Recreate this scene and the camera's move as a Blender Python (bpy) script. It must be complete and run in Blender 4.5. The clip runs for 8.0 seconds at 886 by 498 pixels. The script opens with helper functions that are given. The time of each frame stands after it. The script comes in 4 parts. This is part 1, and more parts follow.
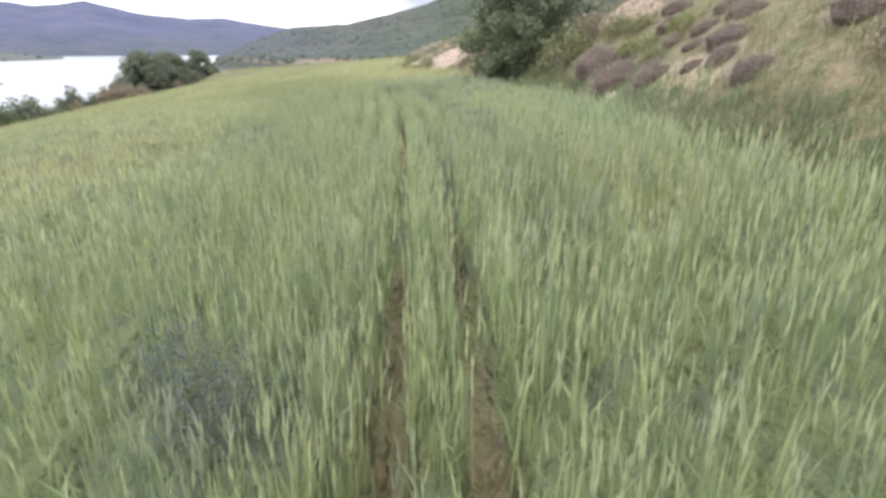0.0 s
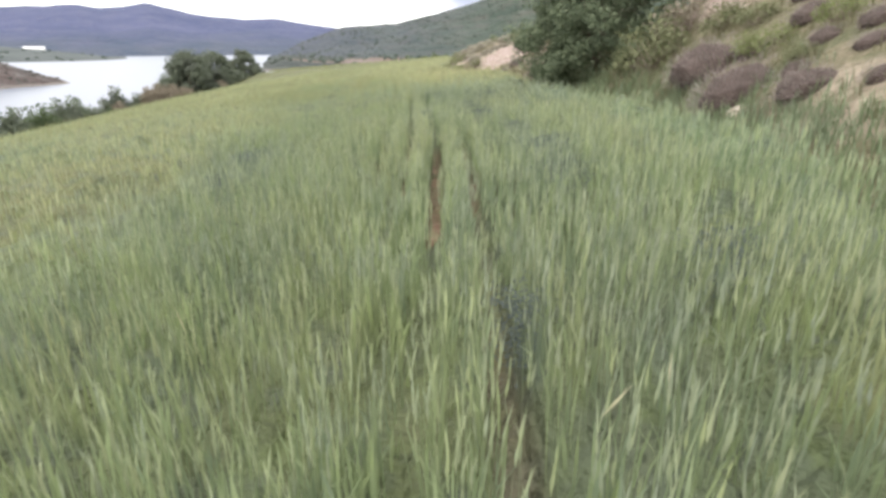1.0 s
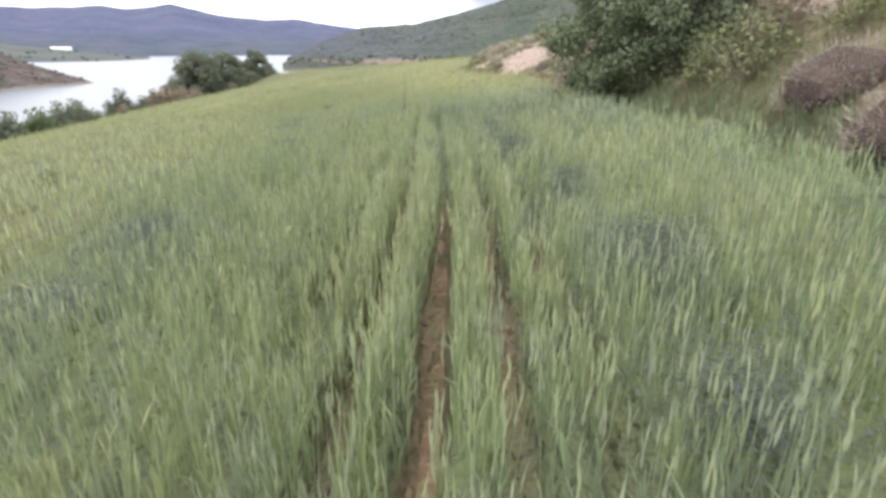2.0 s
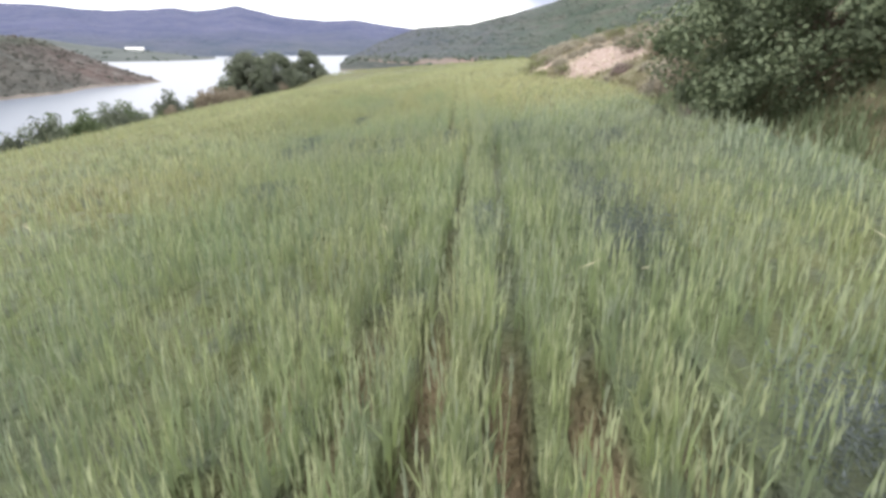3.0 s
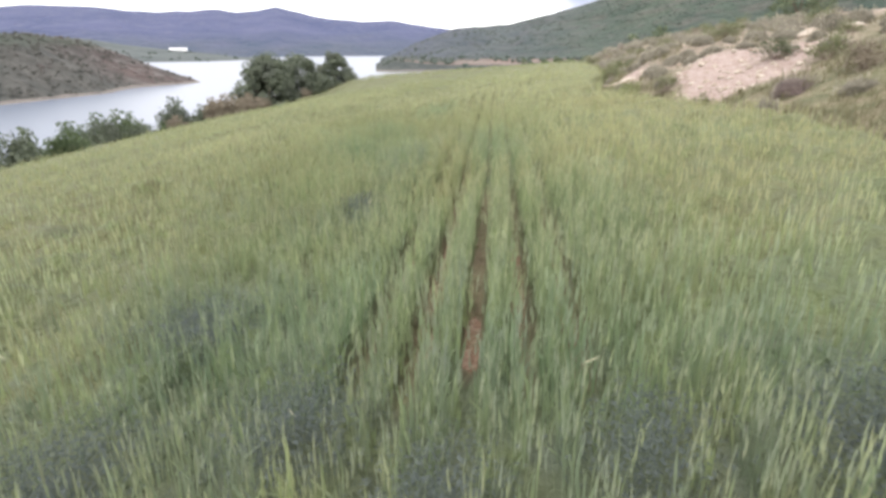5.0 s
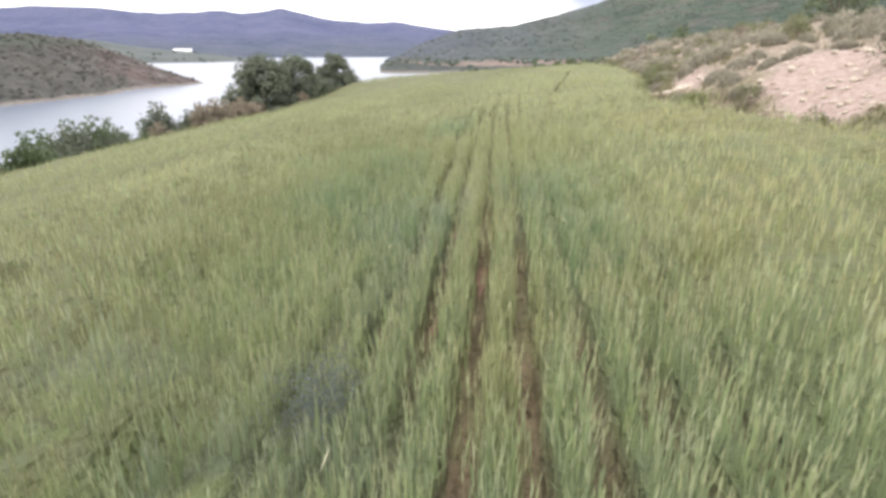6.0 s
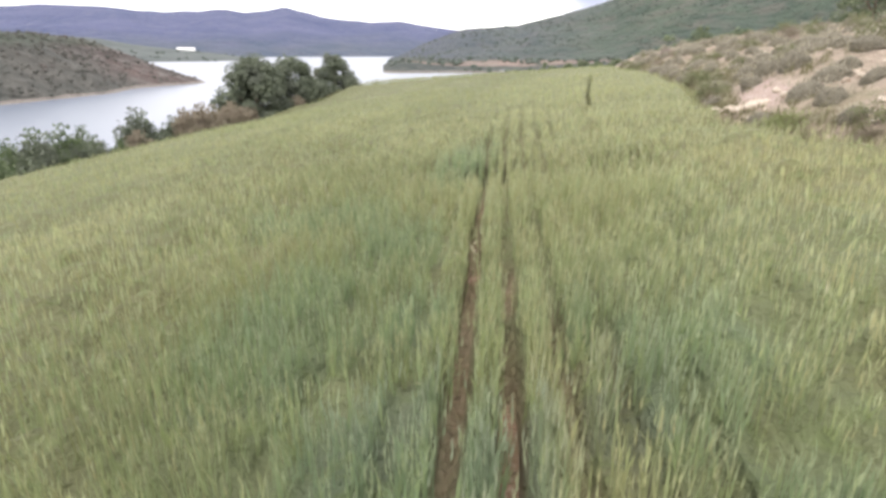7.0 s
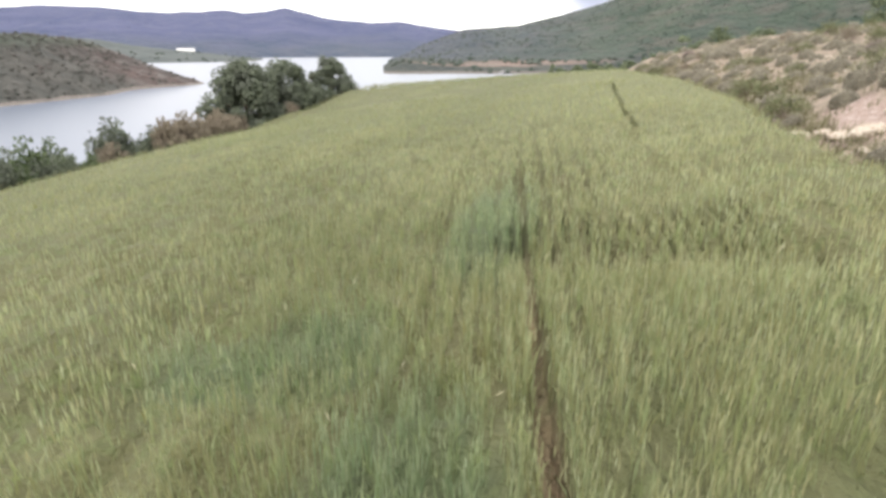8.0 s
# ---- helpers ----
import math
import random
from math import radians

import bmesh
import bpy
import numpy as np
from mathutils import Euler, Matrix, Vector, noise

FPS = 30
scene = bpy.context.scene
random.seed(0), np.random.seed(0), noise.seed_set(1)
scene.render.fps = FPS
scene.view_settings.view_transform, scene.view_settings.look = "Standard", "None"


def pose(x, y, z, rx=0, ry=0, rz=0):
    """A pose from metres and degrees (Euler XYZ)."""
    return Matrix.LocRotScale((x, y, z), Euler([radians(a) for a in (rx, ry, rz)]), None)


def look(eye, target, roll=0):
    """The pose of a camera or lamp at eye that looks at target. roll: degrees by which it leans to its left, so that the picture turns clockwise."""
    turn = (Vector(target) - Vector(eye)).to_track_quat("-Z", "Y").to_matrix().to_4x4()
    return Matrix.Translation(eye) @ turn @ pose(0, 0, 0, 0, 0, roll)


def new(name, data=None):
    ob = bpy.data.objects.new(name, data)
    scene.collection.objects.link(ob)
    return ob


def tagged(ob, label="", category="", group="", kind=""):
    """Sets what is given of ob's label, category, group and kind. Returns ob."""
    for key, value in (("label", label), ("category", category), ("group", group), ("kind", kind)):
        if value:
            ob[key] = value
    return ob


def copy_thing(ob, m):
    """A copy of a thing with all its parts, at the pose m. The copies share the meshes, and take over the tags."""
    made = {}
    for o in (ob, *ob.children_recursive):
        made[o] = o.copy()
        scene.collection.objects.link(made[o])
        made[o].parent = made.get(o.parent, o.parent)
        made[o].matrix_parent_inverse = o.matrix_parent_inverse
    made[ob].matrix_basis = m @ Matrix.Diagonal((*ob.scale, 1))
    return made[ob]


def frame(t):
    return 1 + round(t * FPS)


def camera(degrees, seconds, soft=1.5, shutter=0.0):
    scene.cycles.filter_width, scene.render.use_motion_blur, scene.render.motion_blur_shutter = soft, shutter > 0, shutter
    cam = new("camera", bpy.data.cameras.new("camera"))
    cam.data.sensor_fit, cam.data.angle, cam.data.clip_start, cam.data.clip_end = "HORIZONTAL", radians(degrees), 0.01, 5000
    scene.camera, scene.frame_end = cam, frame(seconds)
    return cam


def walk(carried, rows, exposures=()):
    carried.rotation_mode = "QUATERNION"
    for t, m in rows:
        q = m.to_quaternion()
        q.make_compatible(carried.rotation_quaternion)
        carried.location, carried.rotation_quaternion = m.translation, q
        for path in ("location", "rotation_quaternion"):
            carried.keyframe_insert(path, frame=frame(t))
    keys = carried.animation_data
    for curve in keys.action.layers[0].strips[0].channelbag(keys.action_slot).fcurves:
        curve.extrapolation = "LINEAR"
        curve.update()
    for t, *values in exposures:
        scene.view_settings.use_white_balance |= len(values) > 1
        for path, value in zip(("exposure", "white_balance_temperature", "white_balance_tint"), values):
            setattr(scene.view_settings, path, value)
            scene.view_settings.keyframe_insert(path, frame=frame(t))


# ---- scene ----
cam = camera(77.0, 8.0, soft=3.3, shutter=0.06)
PATH = [
    (0, (0.133, 3.74, 2.709), (0.236, 5.617, 2.026), 0.0),
    (0.5, (0.194, 5.016, 2.688), (0.189, 6.896, 2.004), -0.2),
    (1, (0.185, 6.435, 2.684), (0.136, 8.313, 1.999), -0.2),
    (1.5, (0.171, 7.788, 2.724), (0.108, 9.666, 2.038), -0.3),
    (2, (0.164, 9.245, 2.713), (0.054, 11.121, 2.029), -0.2),
    (3.5, (-0.423, 13.839, 2.696), (-0.776, 15.686, 2.014), -0.3),
    (4, (-0.838, 15.485, 2.757), (-1.216, 17.327, 2.076), -0.3),
    (4.5, (-1.187, 17.139, 2.797), (-1.577, 18.978, 2.115), -0.3),
    (6, (-2.706, 22.508, 2.75), (-3.118, 24.344, 2.073), -0.2),
    (6.5, (-3.176, 24.137, 2.778), (-3.593, 25.972, 2.099), -0.2),
    (7, (-3.658, 25.786, 2.861), (-4.078, 27.62, 2.183), -0.0),
    (7.5, (-4.116, 27.286, 2.905), (-4.536, 29.12, 2.227), 0.0),
    (8, (-4.608, 28.878, 3.002), (-5.03, 30.712, 2.325), -0.1),
]
walk(cam, [(t, look(eye, target, roll)) for t, eye, target, roll in PATH], exposures=[(0, 0.22, 6470, 10), (1, 0.13, 6490, 10), (3.5, 0.16, 6430, 11), (4.5, 0.13, 6390, 11.5), (6.5, 0.2, 6530, 12.5), (7.5, 0.2, 6580, 12), (8, 0.08, 6620, 11)])

# ---- light ----
SUN_ELEVATION, SUN_TURN = 48.0, 200.0
world = bpy.data.worlds.new("overcast_sky")
scene.world = world
world.use_nodes = True
wt = world.node_tree
wt.nodes.clear()
w_out = wt.nodes.new("ShaderNodeOutputWorld")
w_mix = wt.nodes.new("ShaderNodeMixShader")
w_sky = wt.nodes.new("ShaderNodeTexSky")
w_sky.sky_type, w_sky.sun_disc = "NISHITA", False
w_sky.sun_elevation, w_sky.sun_rotation = radians(SUN_ELEVATION), radians(SUN_TURN)
w_blue = wt.nodes.new("ShaderNodeBackground")
w_blue.inputs["Strength"].default_value = 0.2
w_cloud = wt.nodes.new("ShaderNodeBackground")
w_cloud.inputs["Color"].default_value = (1.0, 0.985, 0.97, 1)
w_cloud.inputs["Strength"].default_value = 2.5
w_co = wt.nodes.new("ShaderNodeTexCoord")
w_map = wt.nodes.new("ShaderNodeMapping")
w_map.inputs["Scale"].default_value = (1.0, 1.0, 2.6)
w_map.inputs["Location"].default_value = (0.35, 0.1, 0.0)
w_noise = wt.nodes.new("ShaderNodeTexNoise")
w_noise.inputs["Scale"].default_value, w_noise.inputs["Detail"].default_value = 2.2, 5
w_ramp = wt.nodes.new("ShaderNodeMapRange")
w_ramp.inputs["From Min"].default_value, w_ramp.inputs["From Max"].default_value = 0.36, 0.52
w_ramp.inputs["To Min"].default_value, w_ramp.inputs["To Max"].default_value = 0.55, 1.0
wt.links.new(w_co.outputs["Generated"], w_map.inputs["Vector"])
wt.links.new(w_map.outputs["Vector"], w_noise.inputs["Vector"])
wt.links.new(w_noise.outputs["Fac"], w_ramp.inputs["Value"])
wt.links.new(w_sky.outputs["Color"], w_blue.inputs["Color"])
wt.links.new(w_ramp.outputs["Result"], w_mix.inputs["Fac"])
wt.links.new(w_blue.outputs["Background"], w_mix.inputs[1])
wt.links.new(w_cloud.outputs["Background"], w_mix.inputs[2])
# a thinner grey-blue bank of cloud low over the hill ahead
w_dot = wt.nodes.new("ShaderNodeVectorMath")
w_dot.operation = "DOT_PRODUCT"
w_dot.inputs[1].default_value = (0.035, 0.993, 0.115)
w_near = wt.nodes.new("ShaderNodeMapRange")
w_near.interpolation_type = "SMOOTHSTEP"
w_near.inputs["From Min"].default_value, w_near.inputs["From Max"].default_value = 0.9945, 0.9992
w_near.inputs["To Max"].default_value = 0.95
w_thin = wt.nodes.new("ShaderNodeBackground")
w_thin.inputs["Color"].default_value = (0.60, 0.66, 0.86, 1)
w_thin.inputs["Strength"].default_value = 0.95
w_mix2 = wt.nodes.new("ShaderNodeMixShader")
wt.links.new(w_co.outputs["Generated"], w_dot.inputs[0])
wt.links.new(w_dot.outputs["Value"], w_near.inputs["Value"])
wt.links.new(w_near.outputs["Result"], w_mix2.inputs["Fac"])
wt.links.new(w_mix.outputs["Shader"], w_mix2.inputs[1])
wt.links.new(w_thin.outputs["Background"], w_mix2.inputs[2])
wt.links.new(w_mix2.outputs["Shader"], w_out.inputs["Surface"])

sun_data = bpy.data.lights.new("sun", "SUN")
sun_data.energy, sun_data.angle, sun_data.color = 1.4, radians(14), (1.0, 0.95, 0.88)
sun = new("sun", sun_data)
sun.matrix_world = pose(0, 0, 60, 90 - SUN_ELEVATION, 0, -SUN_TURN + 180)


# ---- materials ----
WATER = -20.0


def mix_colour(nt, fac, a, b):
    m = nt.nodes.new("ShaderNodeMix")
    m.data_type = "RGBA"
    for socket, value in ((m.inputs[0], fac), (m.inputs[6], a), (m.inputs[7], b)):
        if isinstance(value, (tuple, list)):
            socket.default_value = (*value, 1)
        elif isinstance(value, float):
            socket.default_value = value
        else:
            nt.links.new(value, socket)
    return m.outputs[2]


def noise_fac(nt, scale, detail=4.0, low=0.35, high=0.65, stretch=(1, 1, 1), offset=(0, 0, 0)):
    co = nt.nodes.new("ShaderNodeNewGeometry")
    mp = nt.nodes.new("ShaderNodeMapping")
    mp.inputs["Scale"].default_value, mp.inputs["Location"].default_value = stretch, offset
    nz = nt.nodes.new("ShaderNodeTexNoise")
    nz.inputs["Scale"].default_value, nz.inputs["Detail"].default_value = scale, detail
    rg = nt.nodes.new("ShaderNodeMapRange")
    rg.inputs["From Min"].default_value, rg.inputs["From Max"].default_value = low, high
    nt.links.new(co.outputs["Position"], mp.inputs["Vector"])
    nt.links.new(mp.outputs["Vector"], nz.inputs["Vector"])
    nt.links.new(nz.outputs["Fac"], rg.inputs["Value"])
    return rg.outputs["Result"]


def island_fac(nt):
    return nt.nodes.new("ShaderNodeNewGeometry").outputs["Random Per Island"]


def spot_fac(nt, x, y, rx, ry, ragged=0.5, scale=0.8, soft=0.2):
    """1 inside an ellipse of the plan with a ragged rim, 0 outside."""
    co = nt.nodes.new("ShaderNodeNewGeometry")
    mp = nt.nodes.new("ShaderNodeMapping")
    mp.vector_type = "TEXTURE"
    mp.inputs["Location"].default_value, mp.inputs["Scale"].default_value = (x, y, 0), (rx, ry, 1000)
    ln = nt.nodes.new("ShaderNodeVectorMath")
    ln.operation = "LENGTH"
    nt.links.new(co.outputs["Position"], mp.inputs["Vector"])
    nt.links.new(mp.outputs["Vector"], ln.inputs[0])
    add = nt.nodes.new("ShaderNodeMath")
    add.operation = "MULTIPLY_ADD"
    nt.links.new(noise_fac(nt, scale, 4.0, 0.2, 0.8), add.inputs[0])
    add.inputs[1].default_value = ragged * 2
    nt.links.new(ln.outputs["Value"], add.inputs[2])
    rg = nt.nodes.new("ShaderNodeMapRange")
    rg.inputs["From Min"].default_value, rg.inputs["From Max"].default_value = 1.0 + ragged + soft, 1.0 + ragged - soft
    nt.links.new(add.outputs["Value"], rg.inputs["Value"])
    return rg.outputs["Result"]


def surface(name, build, rough=0.9, translucent=0.0, bump=0.0, bump_scale=30.0, specular=0.3):
    """A material; build(nt) gives its colour socket."""
    m = bpy.data.materials.new(name)
    m.use_nodes = True
    nt = m.node_tree
    b = nt.nodes["Principled BSDF"]
    b.inputs["Roughness"].default_value = rough
    b.inputs["Specular IOR Level"].default_value = specular
    colour = build(nt)
    nt.links.new(colour, b.inputs["Base Color"])
    if bump:
        bp = nt.nodes.new("ShaderNodeBump")
        bp.inputs["Strength"].default_value, bp.inputs["Distance"].default_value = bump, 1.5 / bump_scale
        nt.links.new(noise_fac(nt, bump_scale, 6.0, 0.2, 0.8), bp.inputs["Height"])
        nt.links.new(bp.outputs["Normal"], b.inputs["Normal"])
    if translucent:
        tr = nt.nodes.new("ShaderNodeBsdfTranslucent")
        nt.links.new(colour, tr.inputs["Color"])
        mx = nt.nodes.new("ShaderNodeMixShader")
        mx.inputs["Fac"].default_value = translucent
        nt.links.new(b.outputs["BSDF"], mx.inputs[1])
        nt.links.new(tr.outputs["BSDF"], mx.inputs[2])
        nt.links.new(mx.outputs["Shader"], nt.nodes["Material Output"].inputs["Surface"])
    return m


def two_tone(a, b, c, scale, fine):
    """Colour a to b by a broad noise, a touch of c by a fine one."""
    def build(nt):
        base = mix_colour(nt, noise_fac(nt, scale), a, b)
        return mix_colour(nt, noise_fac(nt, fine, 3.0, 0.5, 0.75), base, c)
    return build


def leafy(a, b, c, patch=0.0):
    """Leaf colours that vary leaf by leaf from a to b, with c in patches."""
    def build(nt):
        base = mix_colour(nt, island_fac(nt), a, b)
        if patch:
            base = mix_colour(nt, noise_fac(nt, patch, 3.0, 0.48, 0.66), base, c)
        return base
    return build


def reach_fac(nt, axis, low, high, ragged, scale):
    """0 to 1 along an axis of the plan, with a ragged front."""
    co = nt.nodes.new("ShaderNodeNewGeometry")
    sp = nt.nodes.new("ShaderNodeSeparateXYZ")
    nt.links.new(co.outputs["Position"], sp.inputs[0])
    add = nt.nodes.new("ShaderNodeMath")
    add.operation = "MULTIPLY_ADD"
    nt.links.new(noise_fac(nt, scale, 3.0, 0.2, 0.8), add.inputs[0])
    add.inputs[1].default_value = ragged
    nt.links.new(sp.outputs[axis], add.inputs[2])
    rg = nt.nodes.new("ShaderNodeMapRange")
    rg.inputs["From Min"].default_value, rg.inputs["From Max"].default_value = low + ragged / 2, high + ragged / 2
    nt.links.new(add.outputs["Value"], rg.inputs["Value"])
    return rg.outputs["Result"]


def scaled(nt, socket, k):
    m = nt.nodes.new("ShaderNodeMath")
    m.operation = "MULTIPLY"
    nt.links.new(socket, m.inputs[0])
    m.inputs[1].default_value = k
    return m.outputs[0]


def painted(nt, name):
    """A value that the crop's mesh carries from plant to plant."""
    at = nt.nodes.new("ShaderNodeAttribute")
    at.attribute_name = name
    return at.outputs["Fac"]


def joined(nt, a, b):
    m = nt.nodes.new("ShaderNodeMath")
    m.operation = "MULTIPLY"
    nt.links.new(a, m.inputs[0])
    nt.links.new(b, m.inputs[1])
    return m.outputs[0]


def crop_colour(blade, pale, blue, teal, straw, ripe_from=21.0):
    """Crop colours: blade to pale, riper towards the far end, duller straw towards the lake, with bluish drifts and
    fresher tufts.
    """
    def build(nt):
        base = mix_colour(nt, island_fac(nt), blade, pale)
        ripe = mix_colour(nt, island_fac(nt), pale, straw)
        base = mix_colour(nt, reach_fac(nt, "Y", ripe_from, ripe_from + 6.0, 7.0, 0.25), base, ripe)
        base = mix_colour(nt, reach_fac(nt, "X", -3.5, -8.0, 4.0, 0.3), base, mix_colour(nt, island_fac(nt), blade, tuple(c * 0.8 for c in straw)))
        base = mix_colour(nt, joined(nt, noise_fac(nt, 0.45, 3.0, 0.52, 0.66, (1, 0.6, 1), (7, 3, 0)), reach_fac(nt, "Y", 12.0, 22.0, 4.0, 0.3)), base, ripe)
        base = mix_colour(nt, scaled(nt, noise_fac(nt, 0.85, 4.0, 0.5, 0.68, (1, 0.7, 1), (2, 9, 0)), 0.35), base, straw)
        base = mix_colour(nt, painted(nt, "yellowed"), base, mix_colour(nt, island_fac(nt), straw, tuple(c * 1.15 for c in straw)))
        base = mix_colour(nt, painted(nt, "fresh"), base, teal)
        base = mix_colour(nt, painted(nt, "bluish"), base, blue)
        base = mix_colour(nt, scaled(nt, noise_fac(nt, 6.5, 3.0, 0.5, 0.66, (1, 0.8, 0.5), (5, 1, 0)), 0.6), base, (pale[0] * 1.04, pale[1] * 1.07, pale[2] * 0.84))
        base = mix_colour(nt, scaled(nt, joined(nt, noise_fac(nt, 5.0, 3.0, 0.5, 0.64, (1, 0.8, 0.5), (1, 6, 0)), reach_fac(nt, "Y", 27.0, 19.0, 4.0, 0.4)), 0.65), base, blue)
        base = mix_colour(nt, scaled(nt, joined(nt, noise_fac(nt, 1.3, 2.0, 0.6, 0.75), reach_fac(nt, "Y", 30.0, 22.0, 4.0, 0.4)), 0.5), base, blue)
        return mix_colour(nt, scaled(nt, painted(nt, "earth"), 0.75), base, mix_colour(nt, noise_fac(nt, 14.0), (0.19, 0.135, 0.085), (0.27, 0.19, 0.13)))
    return build


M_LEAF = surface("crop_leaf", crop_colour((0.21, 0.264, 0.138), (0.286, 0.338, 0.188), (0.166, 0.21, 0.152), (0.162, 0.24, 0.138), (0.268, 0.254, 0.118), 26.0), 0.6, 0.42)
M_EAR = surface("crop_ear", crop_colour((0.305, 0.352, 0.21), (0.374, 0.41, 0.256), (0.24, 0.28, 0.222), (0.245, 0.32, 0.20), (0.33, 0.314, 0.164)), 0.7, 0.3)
# darker than the leaves: shade down between the blades is in the colour
M_SHADED_STEM = surface("shaded_crop_stems", crop_colour((0.102, 0.128, 0.062), (0.13, 0.158, 0.08), (0.10, 0.122, 0.088), (0.095, 0.135, 0.072), (0.15, 0.142, 0.066), 27.0), 0.8, 0, 0.9, 14.0)
M_STRAW = surface("crop_straw", leafy((0.42, 0.39, 0.25), (0.58, 0.55, 0.40), (0.4, 0.36, 0.2)), 0.7)
def soil_build(nt):
    base = two_tone((0.25, 0.155, 0.105), (0.34, 0.215, 0.155), (0.44, 0.34, 0.26), 1.3, 22.0)(nt)
    return mix_colour(nt, scaled(nt, noise_fac(nt, 2.2, 5.0, 0.45, 0.65), 0.55), base, mix_colour(nt, noise_fac(nt, 25.0), (0.09, 0.11, 0.045), (0.15, 0.165, 0.075)))


M_SOIL = surface("red_soil", soil_build, 0.95, 0, 0.8, 18.0)


def bank_build(nt):
    base = mix_colour(nt, noise_fac(nt, 0.9), (0.195, 0.165, 0.11), (0.14, 0.14, 0.075))
    base = mix_colour(nt, noise_fac(nt, 9.0, 4.0, 0.5, 0.7), base, (0.25, 0.205, 0.145))
    base = mix_colour(nt, noise_fac(nt, 2.4, 4.0, 0.5, 0.62), base, mix_colour(nt, noise_fac(nt, 20.0), (0.085, 0.09, 0.045), (0.15, 0.145, 0.085)))
    base = mix_colour(nt, reach_fac(nt, "Y", 35.0, 40.0, 4.0, 0.5), base, mix_colour(nt, noise_fac(nt, 4.0), (0.235, 0.19, 0.15), (0.33, 0.27, 0.215)))
    base = mix_colour(nt, spot_fac(nt, 3.95, 11.8, 0.5, 1.0), base, mix_colour(nt, noise_fac(nt, 6.0), (0.27, 0.225, 0.165), (0.36, 0.30, 0.23)))
    red = mix_colour(nt, noise_fac(nt, 7.0), (0.28, 0.205, 0.175), (0.39, 0.315, 0.28))
    for x, y, rx, ry in ((2.75, 35.7, 1.75, 2.6), (0.35, 40.9, 0.8, 1.6), (5.6, 18.3, 0.9, 0.9), (17.5, 79.5, 3.0, 4.0)):
        base = mix_colour(nt, spot_fac(nt, x, y, rx, ry), base, red)
    return base


M_BANK = surface("dry_bank", bank_build, 0.95, 0, 0.7, 9.0)
M_SHORE = surface("shore_slope", two_tone((0.20, 0.20, 0.09), (0.27, 0.25, 0.13), (0.36, 0.30, 0.2), 0.4, 5.0), 0.95, 0, 0.5, 3.0)


# ---- terrain ----


def ease(a, b, t):
    t = np.clip((np.asarray(t, float) - a) / (b - a), 0, 1)
    return t * t * (3 - 2 * t)


def wob(x, y, size, seed=0):
    """A smooth noise of about -1 to 1 with features of about that size in metres."""
    r = np.random.RandomState(seed + 11)
    out = 0
    for k in range(6):
        a, p, q = r.uniform(0, 6.28), r.uniform(0, 6.28), r.uniform(0.6, 1.7)
        out = out + np.sin((np.cos(a) * x + np.sin(a) * y) * 3.0 * q / size + p + 1.3 * np.sin((np.sin(a) * x - np.cos(a) * y) * 2.1 * q / size + p * 2))
    return out / 3.2


def row_shift(y):
    """How far the drilled rows have swung sideways at y."""
    bend = (0, 9, 12, 15, 20, 25, 30, 38, 44, 50)
    return sum(np.interp(np.asarray(y, float) + k, bend, (0, 0, -0.06, -0.2, -0.62, -1.19, -1.79, -2.82, -3.38, -3.5)) for k in (-1.5, 0, 1.5)) / 3


def right_edge(y):
    """The field's edge at the foot of the bank."""
    return np.interp(y, (-20, 5, 9, 14.5, 19, 22.7, 28, 33.4, 38.5, 41.4, 47, 57, 70, 84), (3.2, 3.1, 3.0, 3.4, 2.8, 2.3, 2.5, 1.2, -0.4, -0.4, 0.2, 0.1, -0.3, -1.2))


def left_edge(y):
    """The field's edge above the lake."""
    return np.interp(y, (-20, 20, 36, 44, 52, 62, 70, 77, 82, 85), (-24, -24, -24.6, -25, -25.6, -26, -23.4, -22, -12, -2))


def land(x, y):
    """Height of the soil."""
    x, y = np.asarray(x, float), np.asarray(y, float)
    yc = np.clip(y, -20, 84)
    u = x - row_shift(yc)
    far = ease(60, 78, yc)
    re, le = right_edge(yc), left_edge(yc)
    z = np.interp(yc, (-20, 0, 10, 20, 35, 45, 60, 75, 85), (1.22, 1.22, 1.22, 1.03, 0.80, 0.87, 0.86, 0.8, 0.55))
    uf = np.clip(u, le - row_shift(yc) - 1, re - row_shift(yc))
    z = z + (0.1 - 0.035 * far) * uf - (1 - far) * 0.0037 * np.minimum(uf + 4, 0) ** 2
    z = z + 0.035 * wob(x, y, 6, 3)
    w = np.maximum(x - re, 0)
    k = 1 + 0.55 * (1 - ease(16, 30, yc))
    z = z + k * (1.5 * (1 - np.exp(-w / 2.3)) + 0.12 * np.minimum(w, 40)) + ease(0.3, 3, w) * (0.22 * wob(x, y, 3.2, 5) + 0.10 * wob(x, y, 1.1, 6))
    z = z - 0.33 * np.maximum(le - x, 0) - 0.02 * np.maximum(le - x, 0) * (x > -70)
    z = z - 0.14 * np.maximum(y - 82, 0)
    return np.maximum(z, WATER - 4)


